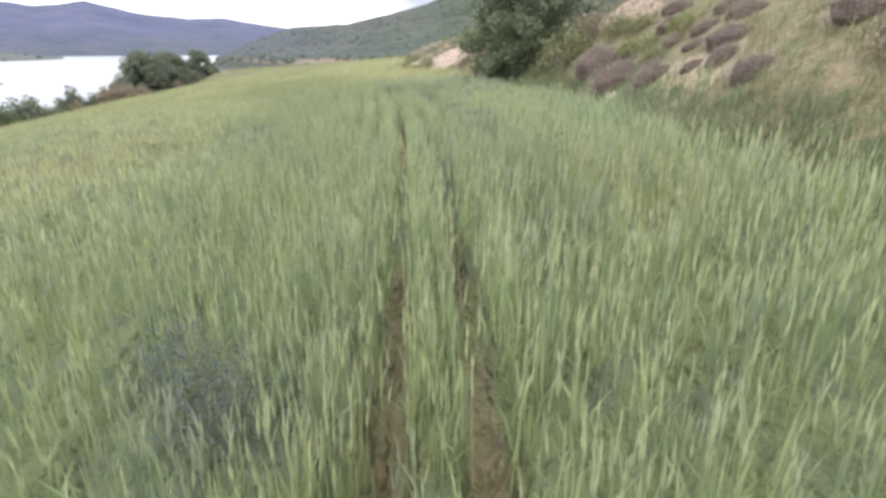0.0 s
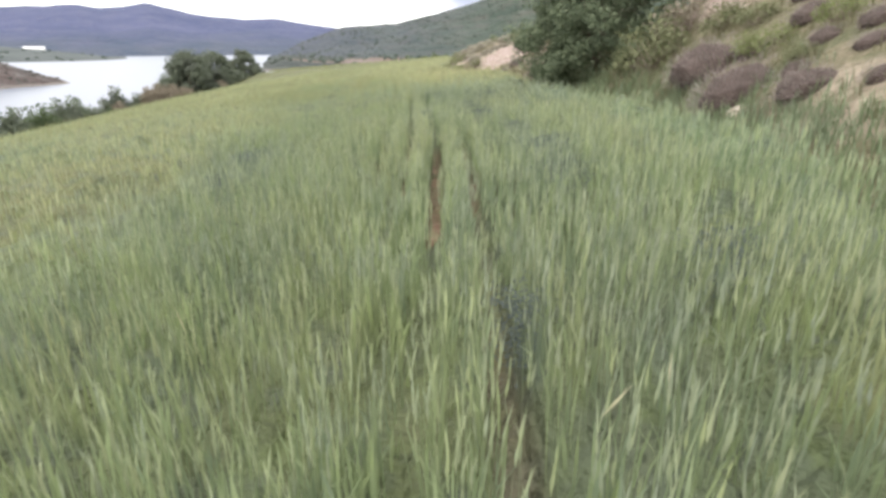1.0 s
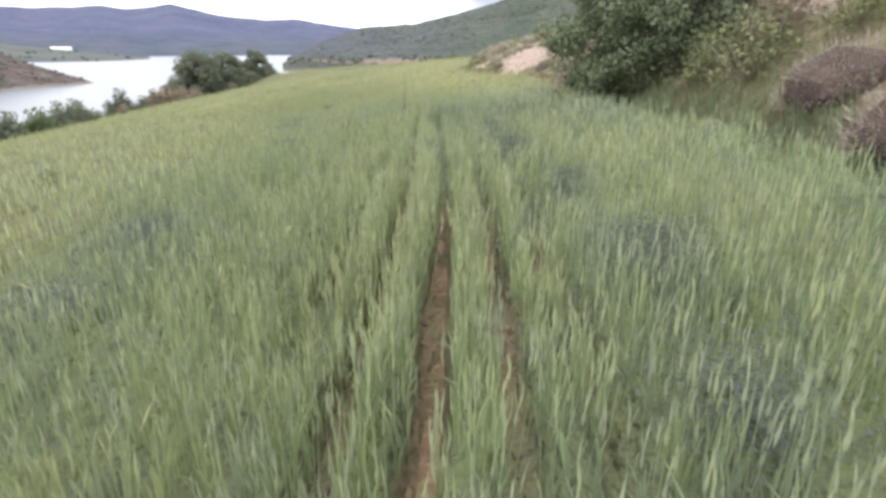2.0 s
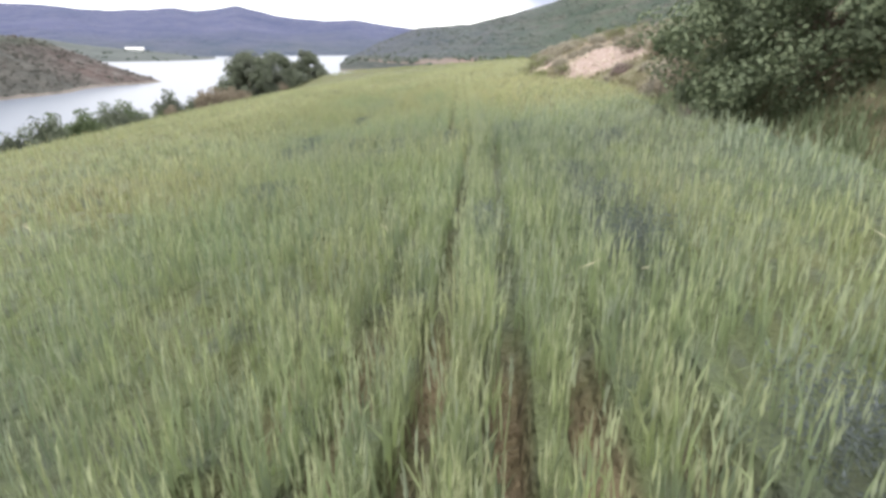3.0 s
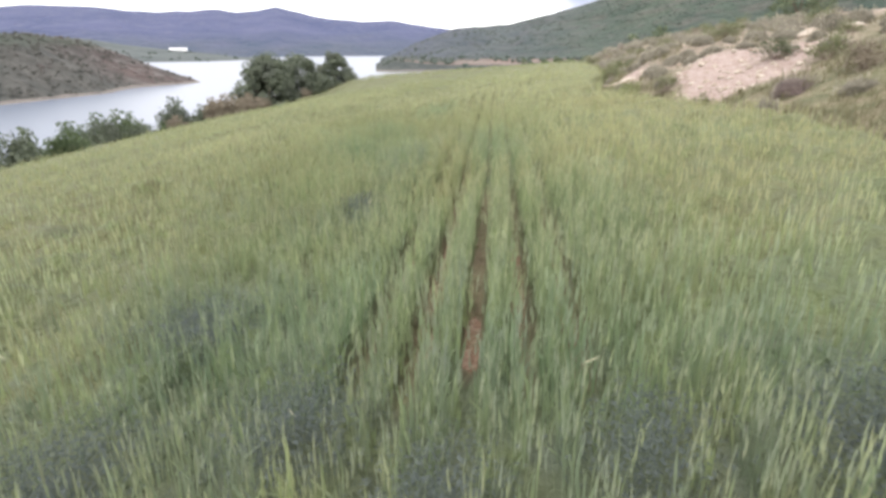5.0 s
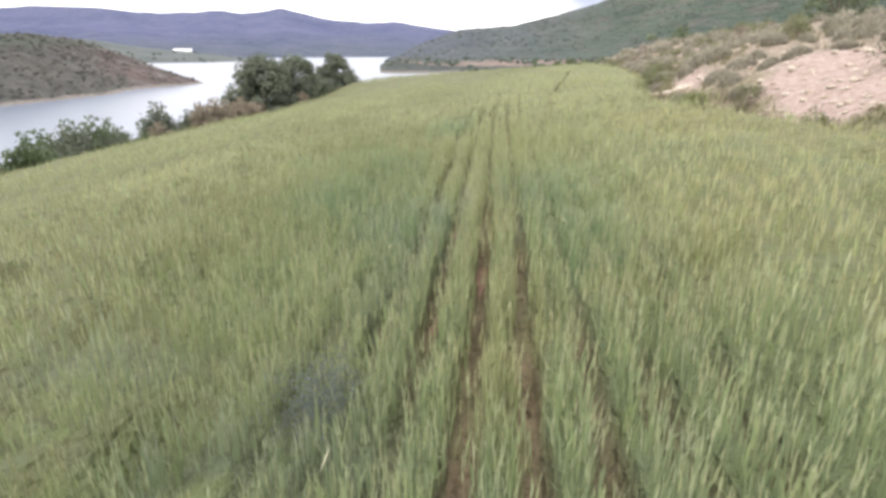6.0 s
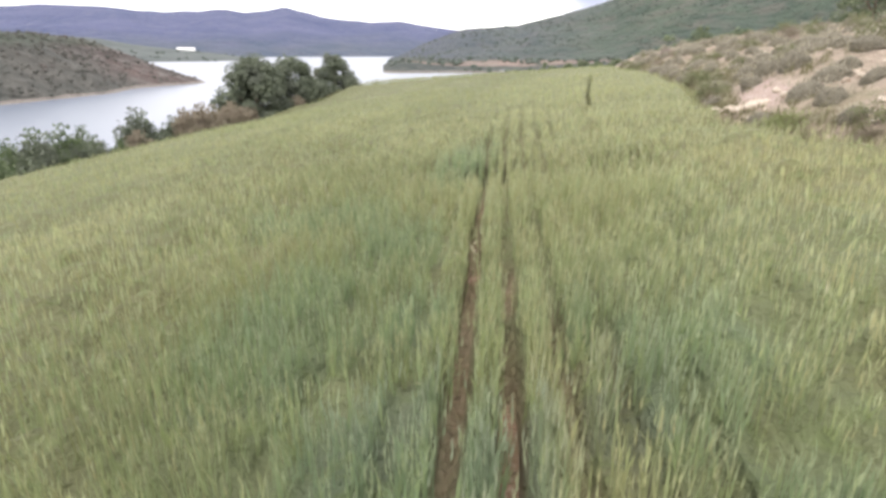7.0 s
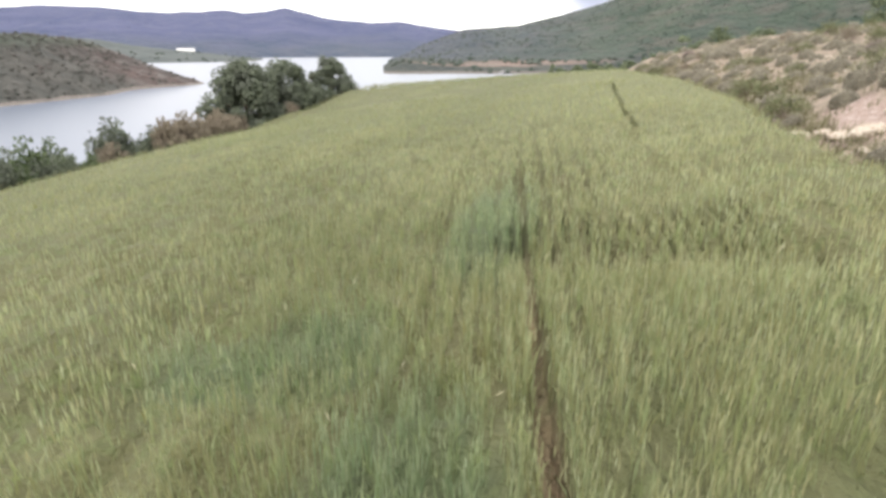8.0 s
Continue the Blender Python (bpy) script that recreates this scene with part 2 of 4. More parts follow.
# ---- mesh helpers ----
def mesh_np(name, verts, tris, materials, which=None, smooth=False):
    me = bpy.data.meshes.new(name)
    verts, tris = np.ascontiguousarray(verts, np.float32), np.ascontiguousarray(tris, np.int32)
    me.vertices.add(len(verts))
    me.vertices.foreach_set("co", verts.ravel())
    me.loops.add(tris.size)
    me.loops.foreach_set("vertex_index", tris.ravel())
    me.polygons.add(len(tris))
    me.polygons.foreach_set("loop_start", np.arange(0, tris.size, tris.shape[1], dtype=np.int32))
    for m in materials:
        me.materials.append(m)
    if which is not None:
        me.polygons.foreach_set("material_index", np.ascontiguousarray(which, np.int32))
    me.polygons.foreach_set("use_smooth", np.full(len(tris), smooth))
    me.update(calc_edges=True)
    return me


def grid_mesh(name, xs, ys, height, materials, which=None):
    X, Y = np.meshgrid(xs, ys)
    V = np.stack([X, Y, height(X, Y)], -1).reshape(-1, 3)
    n, m = len(xs), len(ys)
    i = (np.arange(m - 1)[:, None] * n + np.arange(n - 1)[None]).ravel()
    F = np.stack([i, i + 1, i + n + 1, i + n], -1)
    idx = which(V[F].mean(1)) if which else None
    return mesh_np(name, V, F, materials, idx, True)


def part(name, me, parent, label=""):
    ob = new(name, me)
    ob.parent = parent
    return tagged(ob, label)


def stack(pieces):
    """Joins (verts, tris, which) pieces."""
    V, T, W, n = [], [], [], 0
    for v, t, w in pieces:
        V.append(v), T.append(t + n), W.append(np.full(len(t), w))
        n += len(v)
    return np.concatenate(V), np.concatenate(T), np.concatenate(W)


def blades(base, az, lean, length, width, droop=0.7, sway=0.0):
    """Tapered blades of three triangles each."""
    out = np.stack([np.cos(az), np.sin(az), 0 * az], -1)
    side = np.stack([-np.sin(az + sway), np.cos(az + sway), 0 * az], -1)
    up = np.array([0, 0, 1.0])
    d0 = np.sin(lean)[:, None] * out + np.cos(lean)[:, None] * up
    l2 = np.minimum(lean + droop, 2.2)
    d1 = np.sin(l2)[:, None] * out + np.cos(l2)[:, None] * up
    h = (length / 2)[:, None]
    p1 = base + d0 * h
    p2 = p1 + d1 * h
    s = side * (width / 2)[:, None]
    V = np.stack([base - s * 0.6, base + s * 0.6, p1 - s, p1 + s, p2], 1).reshape(-1, 3)
    k = (np.arange(len(base)) * 5)[:, None, None]
    T = (np.array([[0, 1, 3], [0, 3, 2], [2, 3, 4]])[None] + k).reshape(-1, 3)
    return V, T


def spindles(base, tip, width, sides=3, belly=0.35):
    """Slim closed spindles from base to tip."""
    ax = tip - base
    a = np.cross(ax, np.array([0.31, 0.87, 0.2]))
    a /= np.linalg.norm(a, axis=1)[:, None] + 1e-9
    b = np.cross(ax, a)
    b /= np.linalg.norm(b, axis=1)[:, None] + 1e-9
    mid = base + ax * belly
    rows = [base, tip]
    for k in range(sides):
        t = 2 * math.pi * k / sides
        rows.append(mid + (a * math.cos(t) + b * math.sin(t)) * (width / 2)[:, None])
    V = np.stack(rows, 1).reshape(-1, 3)
    f = []
    for k in range(sides):
        p, q = 2 + k, 2 + (k + 1) % sides
        f += [[0, q, p], [1, p, q]]
    T = (np.array(f)[None] + (np.arange(len(base)) * (sides + 2))[:, None, None]).reshape(-1, 3)
    return V, T


def flakes(centre, normal, size, aspect, rs):
    """Small four-sided leaves, slightly folded along the middle."""
    n = len(centre)
    normal = normal / (np.linalg.norm(normal, axis=1)[:, None] + 1e-9)
    r = rs.normal(size=(n, 3))
    a = np.cross(normal, r)
    a /= np.linalg.norm(a, axis=1)[:, None] + 1e-9
    b = np.cross(normal, a)
    a, b = a * (size / 2)[:, None], b * (size / 2 * aspect)[:, None]
    V = np.stack([centre - a, centre + b + normal * (size * 0.1)[:, None], centre + a, centre - b + normal * (size * 0.1)[:, None]], 1).reshape(-1, 3)
    T = (np.array([[0, 1, 2], [0, 2, 3]])[None] + (np.arange(n) * 4)[:, None, None]).reshape(-1, 3)
    return V, T


def tube(points, radii, sides=6):
    """A tapered, bent tube."""
    P, R = np.asarray(points, float), np.asarray(radii, float)
    d = np.gradient(P, axis=0)
    d /= np.linalg.norm(d, axis=1)[:, None] + 1e-9
    a = np.cross(d, np.array([0.21, 0.95, 0.13]))
    a /= np.linalg.norm(a, axis=1)[:, None] + 1e-9
    b = np.cross(d, a)
    t = np.arange(sides) * 2 * math.pi / sides
    V = (P[:, None] + R[:, None, None] * (a[:, None] * np.cos(t)[None, :, None] + b[:, None] * np.sin(t)[None, :, None])).reshape(-1, 3)
    T = []
    for i in range(len(P) - 1):
        for k in range(sides):
            p, q = i * sides + k, i * sides + (k + 1) % sides
            T += [[p, q, q + sides], [p, q + sides, p + sides]]
    return V, np.array(T)


# ---- ground and lake ----
def spaced(a, b, step, far_a, far_b):
    out = list(np.arange(a, b + step / 2, step))
    s = step
    while out[-1] < far_b:
        s *= 1.3
        out.append(out[-1] + s)
    s = step
    while out[0] > far_a:
        s *= 1.3
        out.insert(0, out[0] - s)
    return np.array(out)


def ground_kind(c):
    k = np.zeros(len(c))
    k[c[:, 0] > right_edge(c[:, 1]) - 0.1] = 1
    k[(c[:, 0] < left_edge(c[:, 1])) | (c[:, 1] > 84)] = 2
    return k


ground = new("ground", grid_mesh("ground", spaced(-34, 16, 0.5, -4600, 4600), spaced(0, 88, 0.55, -1500, 4700), land, [M_SOIL, M_BANK, M_SHORE], ground_kind))
tagged(ground, "red-brown field soil rising into a dry grassy bank", "ground", kind="structure")

M_WATER = bpy.data.materials.new("lake_water")
M_WATER.use_nodes = True
nt = M_WATER.node_tree
wb = nt.nodes["Principled BSDF"]
wb.inputs["Base Color"].default_value = (0.10, 0.125, 0.175, 1)
wb.inputs["Roughness"].default_value = 0.3
wb.inputs["IOR"].default_value = 1.33
bp = nt.nodes.new("ShaderNodeBump")
bp.inputs["Strength"].default_value, bp.inputs["Distance"].default_value = 0.1, 0.1
nt.links.new(noise_fac(nt, 0.6, 4.0, 0.2, 0.8), bp.inputs["Height"])
nt.links.new(bp.outputs["Normal"], wb.inputs["Normal"])
lake = new("water", grid_mesh("water", np.linspace(-4500, 4500, 40), np.linspace(-1400, 4500, 30), lambda x, y: x * 0 + WATER, [M_WATER]))
tagged(lake, "still pale grey lake reflecting the overcast sky", "lake", kind="structure")


# ---- far land ----
CENTRE = (-2.0, 16.0, 2.85)


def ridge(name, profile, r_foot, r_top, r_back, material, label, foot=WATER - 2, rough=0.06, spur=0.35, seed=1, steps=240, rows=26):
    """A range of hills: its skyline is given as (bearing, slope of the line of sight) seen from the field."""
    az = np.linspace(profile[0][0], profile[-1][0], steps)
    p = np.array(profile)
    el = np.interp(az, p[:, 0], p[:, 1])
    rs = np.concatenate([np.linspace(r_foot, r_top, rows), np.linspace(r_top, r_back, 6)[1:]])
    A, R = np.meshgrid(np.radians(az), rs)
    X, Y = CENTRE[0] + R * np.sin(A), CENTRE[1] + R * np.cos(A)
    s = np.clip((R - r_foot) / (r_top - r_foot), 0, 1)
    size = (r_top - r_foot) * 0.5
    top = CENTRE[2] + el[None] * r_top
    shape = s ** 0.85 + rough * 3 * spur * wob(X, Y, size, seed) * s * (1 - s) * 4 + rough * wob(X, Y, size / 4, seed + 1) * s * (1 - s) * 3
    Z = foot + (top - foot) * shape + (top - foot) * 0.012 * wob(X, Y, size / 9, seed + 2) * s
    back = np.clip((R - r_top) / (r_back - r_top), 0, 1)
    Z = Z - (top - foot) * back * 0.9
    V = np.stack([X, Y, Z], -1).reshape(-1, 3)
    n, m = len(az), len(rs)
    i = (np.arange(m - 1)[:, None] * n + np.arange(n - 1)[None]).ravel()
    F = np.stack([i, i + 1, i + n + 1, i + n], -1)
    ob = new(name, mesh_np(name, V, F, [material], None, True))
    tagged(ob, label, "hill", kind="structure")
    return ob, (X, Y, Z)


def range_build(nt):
    # the blue of distance haze is painted into the base colour
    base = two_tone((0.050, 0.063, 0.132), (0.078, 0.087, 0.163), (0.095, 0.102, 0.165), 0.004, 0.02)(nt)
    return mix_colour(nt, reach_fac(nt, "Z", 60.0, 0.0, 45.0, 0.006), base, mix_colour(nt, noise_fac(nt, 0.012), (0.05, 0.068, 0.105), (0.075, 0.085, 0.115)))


M_RANGE = surface("hazed_range", range_build, 0.95, 0, 0.6, 0.03)


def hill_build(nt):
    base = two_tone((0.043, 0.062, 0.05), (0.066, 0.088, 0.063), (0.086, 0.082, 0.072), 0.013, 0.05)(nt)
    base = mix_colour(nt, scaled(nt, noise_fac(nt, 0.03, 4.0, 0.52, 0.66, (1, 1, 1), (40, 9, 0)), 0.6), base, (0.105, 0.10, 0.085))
    # haze put into the colour: bluer towards the far left end
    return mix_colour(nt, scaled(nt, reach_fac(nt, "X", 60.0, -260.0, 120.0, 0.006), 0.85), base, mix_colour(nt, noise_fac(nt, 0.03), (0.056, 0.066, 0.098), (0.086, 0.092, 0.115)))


def cape_build(nt):
    base = two_tone((0.042, 0.052, 0.05), (0.066, 0.075, 0.066), (0.09, 0.09, 0.082), 0.02, 0.08)(nt)
    for x, y, rx, ry in ((-92.0, 660.0, 46.0, 20.0), (-40.0, 690.0, 60.0, 26.0), (-168.0, 652.0, 16.0, 10.0)):
        base = mix_colour(nt, spot_fac(nt, x, y, rx, ry, 0.6, 0.05, 0.4), base, mix_colour(nt, noise_fac(nt, 0.05), (0.20, 0.165, 0.14), (0.25, 0.175, 0.15)))
    return mix_colour(nt, reach_fac(nt, "Z", WATER + 2.2, WATER + 1.2, 1.0, 0.08), base, (0.17, 0.155, 0.14))


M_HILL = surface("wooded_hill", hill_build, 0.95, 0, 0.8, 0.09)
M_CAPE = surface("cape_scrub", cape_build, 0.95, 0, 0.8, 0.09)
def peninsula_build(nt):
    base = two_tone((0.082, 0.072, 0.068), (0.118, 0.084, 0.077), (0.16, 0.145, 0.138), 0.025, 0.12)(nt)
    base = mix_colour(nt, scaled(nt, reach_fac(nt, "Y", 345.0, 305.0, 45.0, 0.04), 0.92), base, mix_colour(nt, noise_fac(nt, 0.06), (0.06, 0.064, 0.058), (0.094, 0.092, 0.083)))
    base = mix_colour(nt, scaled(nt, reach_fac(nt, "Z", 3.0, 7.0, 5.0, 0.04), 0.8), base, (0.06, 0.072, 0.055))
    return mix_colour(nt, reach_fac(nt, "Z", WATER + 1.6, WATER + 1.0, 1.0, 0.1), base, (0.22, 0.195, 0.175))


M_PENINSULA = surface("scrubby_red_hill", peninsula_build, 0.95, 0, 0.8, 0.12)
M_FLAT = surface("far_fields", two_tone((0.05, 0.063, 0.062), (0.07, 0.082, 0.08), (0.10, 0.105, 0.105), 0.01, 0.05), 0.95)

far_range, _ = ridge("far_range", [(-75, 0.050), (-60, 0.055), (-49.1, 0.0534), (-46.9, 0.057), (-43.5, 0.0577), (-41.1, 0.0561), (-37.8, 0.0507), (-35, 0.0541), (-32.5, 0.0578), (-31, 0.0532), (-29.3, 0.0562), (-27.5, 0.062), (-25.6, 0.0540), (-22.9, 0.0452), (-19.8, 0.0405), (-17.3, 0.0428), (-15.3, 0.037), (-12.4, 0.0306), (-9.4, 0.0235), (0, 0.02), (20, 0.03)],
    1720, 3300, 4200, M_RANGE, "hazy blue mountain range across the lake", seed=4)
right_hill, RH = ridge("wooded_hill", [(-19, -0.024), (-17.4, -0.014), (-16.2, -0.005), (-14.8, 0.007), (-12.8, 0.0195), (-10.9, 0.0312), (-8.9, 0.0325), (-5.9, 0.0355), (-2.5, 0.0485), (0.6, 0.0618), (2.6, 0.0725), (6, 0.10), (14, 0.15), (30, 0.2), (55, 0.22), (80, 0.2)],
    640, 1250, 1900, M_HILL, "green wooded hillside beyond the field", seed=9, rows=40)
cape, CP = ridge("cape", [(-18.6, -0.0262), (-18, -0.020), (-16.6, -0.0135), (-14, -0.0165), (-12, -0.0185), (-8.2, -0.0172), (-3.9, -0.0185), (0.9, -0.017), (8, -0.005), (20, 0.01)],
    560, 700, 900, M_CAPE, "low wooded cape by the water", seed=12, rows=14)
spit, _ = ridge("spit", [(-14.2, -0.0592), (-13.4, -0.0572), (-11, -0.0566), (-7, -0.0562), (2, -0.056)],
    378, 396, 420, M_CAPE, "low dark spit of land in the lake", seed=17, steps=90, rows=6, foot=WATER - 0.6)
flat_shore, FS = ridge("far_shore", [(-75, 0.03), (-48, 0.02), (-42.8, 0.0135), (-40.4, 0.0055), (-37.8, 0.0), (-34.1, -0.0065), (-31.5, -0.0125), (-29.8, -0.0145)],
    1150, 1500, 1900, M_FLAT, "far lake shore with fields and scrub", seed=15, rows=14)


def peninsula_height(X, Y):
    inland = np.minimum((-272 + 0.16 * (393 - Y) - X) + 6 * wob(X, Y, 60, 2), (0.86 * (393 - Y) - 0.35 * (X + 272)))
    z = WATER - 2.5 + np.clip(inland + 8, 0, None) * 0.55
    z = np.minimum(z, 9.8 + 1.6 * wob(X, Y, 70, 3))
    return z + 0.9 * wob(X, Y, 14, 4) * ease(0, 12, inland)


peninsula = new("peninsula", grid_mesh("peninsula", np.arange(-520, -205, 4.0), np.arange(90, 470, 4.0), peninsula_height, [M_PENINSULA]))
tagged(peninsula, "reddish scrub-covered peninsula in the lake", "hill", kind="structure")


# ---- crop ----
ROW = 0.165


def spine(y):
    """The middle of the strip of field that is seen from nearest."""
    return np.interp(y, (-20, 10, 14, 29, 60), (0.15, 0.15, -0.4, -4.6, -9))


# where vetch has overgrown the wheat: (x, y, radius)
VETCH = ((0.5, 16.65, 0.25), (0.58, 15.75, 0.27), (0.36, 17.5, 0.18), (-0.4, 16.2, 0.16), (-0.55, 5.35, 0.17), (-0.8, 5.62, 0.14), (1.08, 12.1, 0.28), (0.91, 13.8, 0.2), (0.98, 10.7, 0.2), (-2.4, 13.3, 0.26), (-2.2, 11.9, 0.22), (-2.74, 20.8, 0.3), (-2.1, 19.3, 0.16), (-3.6, 20.4, 0.3), (-0.34, 20.9, 0.32), (-1.25, 20.8, 0.22), (-2.0, 20.4, 0.22), (-3.9, 21.8, 0.3), (0.86, 19.4, 0.3), (-2.6, 17.3, 0.22), (-3.9, 24.8, 0.2), (0.42, 8.4, 0.12), (1.4, 8.8, 0.16))


# furrows that stand open between the pairs of rows: number across the field, then (y, how far open) along it
OPEN = {}
OPEN[1] = ((3, 0.9), (6.8, 0.9), (7.6, 0.3), (9.8, 0.4), (10.4, 1.0), (12.9, 1.15), (14.2, 1.1), (15.0, 0.6), (16, 0.5), (17, 0.15))
OPEN[2] = ((3, 0.75), (6.8, 0.7), (7.3, 0.8), (8.6, 0.8), (9.4, 0.5), (11, 0.8), (12.4, 1.1), (14.2, 1.05), (15.0, 0.45), (16, 0.31))
OPEN[0] = ((3, 0.3), (9, 0.25), (12.6, 1.15), (14.3, 1.1), (15.2, 0.65), (18, 0.7), (19, 0.3))
OPEN[-1] = ((3, 0.3), (12, 0.35), (12.8, 1.1), (14.4, 1.05), (15.2, 0.5), (16.6, 0.45), (17.5, 0.2), (21, 0.3), (22.0, 1.1), (24.0, 1.1), (26, 0.65), (28, 0.25))
OPEN[3] = ((3, 0.4), (6, 0.35), (9, 0.4), (12.8, 0.9), (14.0, 0.9), (14.8, 0.3))
OPEN[4] = ((3, 0.35), (12, 0.4), (14, 0.55), (15, 0.3))
OPEN[-2] = ((12, 0.3), (13.0, 0.9), (14.4, 0.85), (15.0, 0.4), (21, 0.3), (22.0, 1.1), (24.0, 1.1), (26, 0.65), (28, 0.3))
OPEN[-3] = ((12, 0.2), (21, 0.35), (22.0, 1.1), (24.0, 1.1), (26.5, 0.72), (27.5, 0.65), (29, 0.45), (31, 0.2), (37, 0.2), (38.5, 0.7), (42, 0.6), (46, 0.3))
OPEN[-4] = ((12, 0.2), (21, 0.35), (22.0, 1.1), (24.0, 1.1), (26, 0.78), (27, 0.8), (28.8, 0.75), (30.5, 0.35), (35, 0.6), (38, 0.7), (42, 0.6), (46, 0.3))
OPEN[-5] = ((12, 0.2), (21, 0.35), (22.0, 1.1), (24.0, 1.1), (26, 0.85), (27, 0.9), (29, 0.9), (30.6, 0.5), (34, 0.4), (36, 0.75), (41, 0.75), (46, 0.3))
OPEN[-6] = ((12, 0.2), (22, 0.3), (24, 0.55), (25.4, 0.75), (26.4, 1.0), (30.6, 0.95), (31.4, 0.5), (33.4, 0.4), (35, 0.6), (38, 0.9), (42, 0.8), (47, 0.3))
OPEN[-7] = ((12, 0.2), (24, 0.4), (26, 0.6), (27.6, 0.75), (28.4, 1.0), (33.2, 1.0), (34.5, 0.8), (38, 0.8), (40, 0.6), (46, 0.3))
OPEN[-8] = ((12, 0.2), (25, 0.5), (28, 0.45), (30, 0.3), (33, 0.2), (36, 0.3), (39, 0.35), (44, 0.2))
OPEN[-9] = ((12, 0.15), (25, 0.3), (28, 0.25), (44, 0.12))


def openness(g, y):
    """How far the furrow with that number stands open at y, 0 to 1."""
    g, y = np.broadcast_arrays(np.asarray(g), np.asarray(y, float))
    out = (0.32 + 0.10 * np.sin(g * 2.4) + 0.2 * wob(g * 3.1, y, 2.0, 39)) * (0.1 + 0.9 * np.exp(-((g - np.interp(y, (14, 24), (0.5, -5.5))) / 7.0) ** 2))
    for k, run in OPEN.items():
        m = g == k
        out[m] = np.interp(y[m], [p for p, _ in run], [q for _, q in run]) * (0.86 + 0.2 * wob(y[m], y[m] * 0 + k * 5.0, 0.9, 40))
    return np.clip(out, 0.0, 1.25)


def row_ends(x, y):
    """1 where a cross strip has left the ends of the single rows standing free."""
    return np.exp(-((y - 35.6) / 0.6) ** 2) * ease(-5.6, -5.2, x) * (1 - ease(-2.6, -2.2, x))


# drifts of bluish and of fresher green growth, one painted shaded hollow, and yellowed ground: (x, y, half width, half
# length)
BLUISH_START = ((-0.5, 5.25, 0.3, 0.35), (1.0, 7.3, 0.22, 0.7), (0.7, 7.85, 0.2, 0.25), (0.42, 8.15, 0.14, 0.35), (0.93, 8.5, 0.25, 0.55), (-1.8, 8.7, 0.4, 0.3), (0.65, 9.0, 0.2, 0.3), (0.9, 9.3, 0.25, 0.3), (-1.14, 9.55, 0.35, 0.4), (0.25, 9.8, 0.12, 0.4), (0.6, 10.35, 0.3, 0.25), (-0.42, 10.4, 0.25, 0.2))
BLUISH_MIDDLE = ((-1.66, 11.0, 0.4, 0.3), (-2.6, 11.2, 0.5, 0.5), (1.0, 11.9, 0.35, 0.6), (-2.1, 12.4, 0.45, 0.6), (-2.3, 13.3, 0.6, 0.9), (0.86, 13.5, 0.3, 0.5), (-1.33, 15.0, 0.4, 0.2), (0.55, 15.7, 0.3, 0.5), (-0.36, 15.9, 0.16, 0.4), (0.45, 16.6, 0.3, 0.55), (0.3, 17.6, 0.3, 0.5), (1.9, 18.0, 0.7, 1.2), (0.3, 18.1, 0.4, 0.6), (0.2, 18.4, 0.8, 0.7), (-2.4, 18.8, 0.35, 0.25))
BLUISH_END = ((0.95, 19.2, 0.6, 0.6), (-2.1, 19.3, 0.3, 0.3), (-2.9, 19.4, 0.4, 0.4), (0.9, 19.6, 1.3, 1.2), (-1.4, 20.5, 0.4, 0.4), (-3.4, 20.6, 0.9, 0.7), (-2.2, 21.0, 0.5, 0.5), (-0.3, 21.0, 0.6, 0.5), (1.6, 21.2, 0.8, 0.9), (-4.2, 22.2, 0.7, 0.5), (-4.4, 24.4, 0.3, 0.25), (-3.75, 24.5, 0.35, 0.25), (-5.7, 25.1, 0.5, 0.3), (-3.95, 26.0, 0.25, 0.25), (-3.9, 26.9, 0.3, 0.5), (-3.85, 27.7, 0.25, 0.5), (-4.65, 28.0, 0.25, 0.3), (-4.42, 28.3, 0.2, 0.4), (-3.28, 28.4, 0.25, 0.4))
# the last patch paints in the shade of a hollow in the crop
FRESH_AND_SHADED = ((-3.4, 21.8, 0.7, 0.9), (-1.2, 21.6, 1.0, 0.5), (-0.1, 20.3, 0.6, 0.5), (-4.4, 27.9, 0.5, 0.6), (-5.6, 29.2, 0.6, 0.5), (-2.97, 28.8, 0.3, 0.7), (-2.6, 27.6, 0.35, 0.6), (-2.48, 26.9, 0.3, 0.3), (-4.3, 27.6, 0.4, 0.5),
    (-5.6, 28.9, 0.5, 0.6), (-3.3, 29.3, 0.3, 0.4), (-2.8, 29.1, 0.4, 0.5), (-5.35, 31.0, 0.4, 0.6), (-5.75, 29.9, 0.5, 0.4), (-5.5, 35.8, 0.45, 1.5), (-4.7, 29.5, 0.35, 0.4), (-6.45, 32.5, 0.5, 0.6), (-5.5, 31.6, 0.35, 0.5), (-7.1, 32.1, 0.6, 0.4),
    (-2.6, 16.2, 0.7, 0.4), (2.6, 12.6, 0.5, 2.4), (2.4, 17.6, 0.5, 1.6), (-8.6, 17.0, 0.35, 2.6))
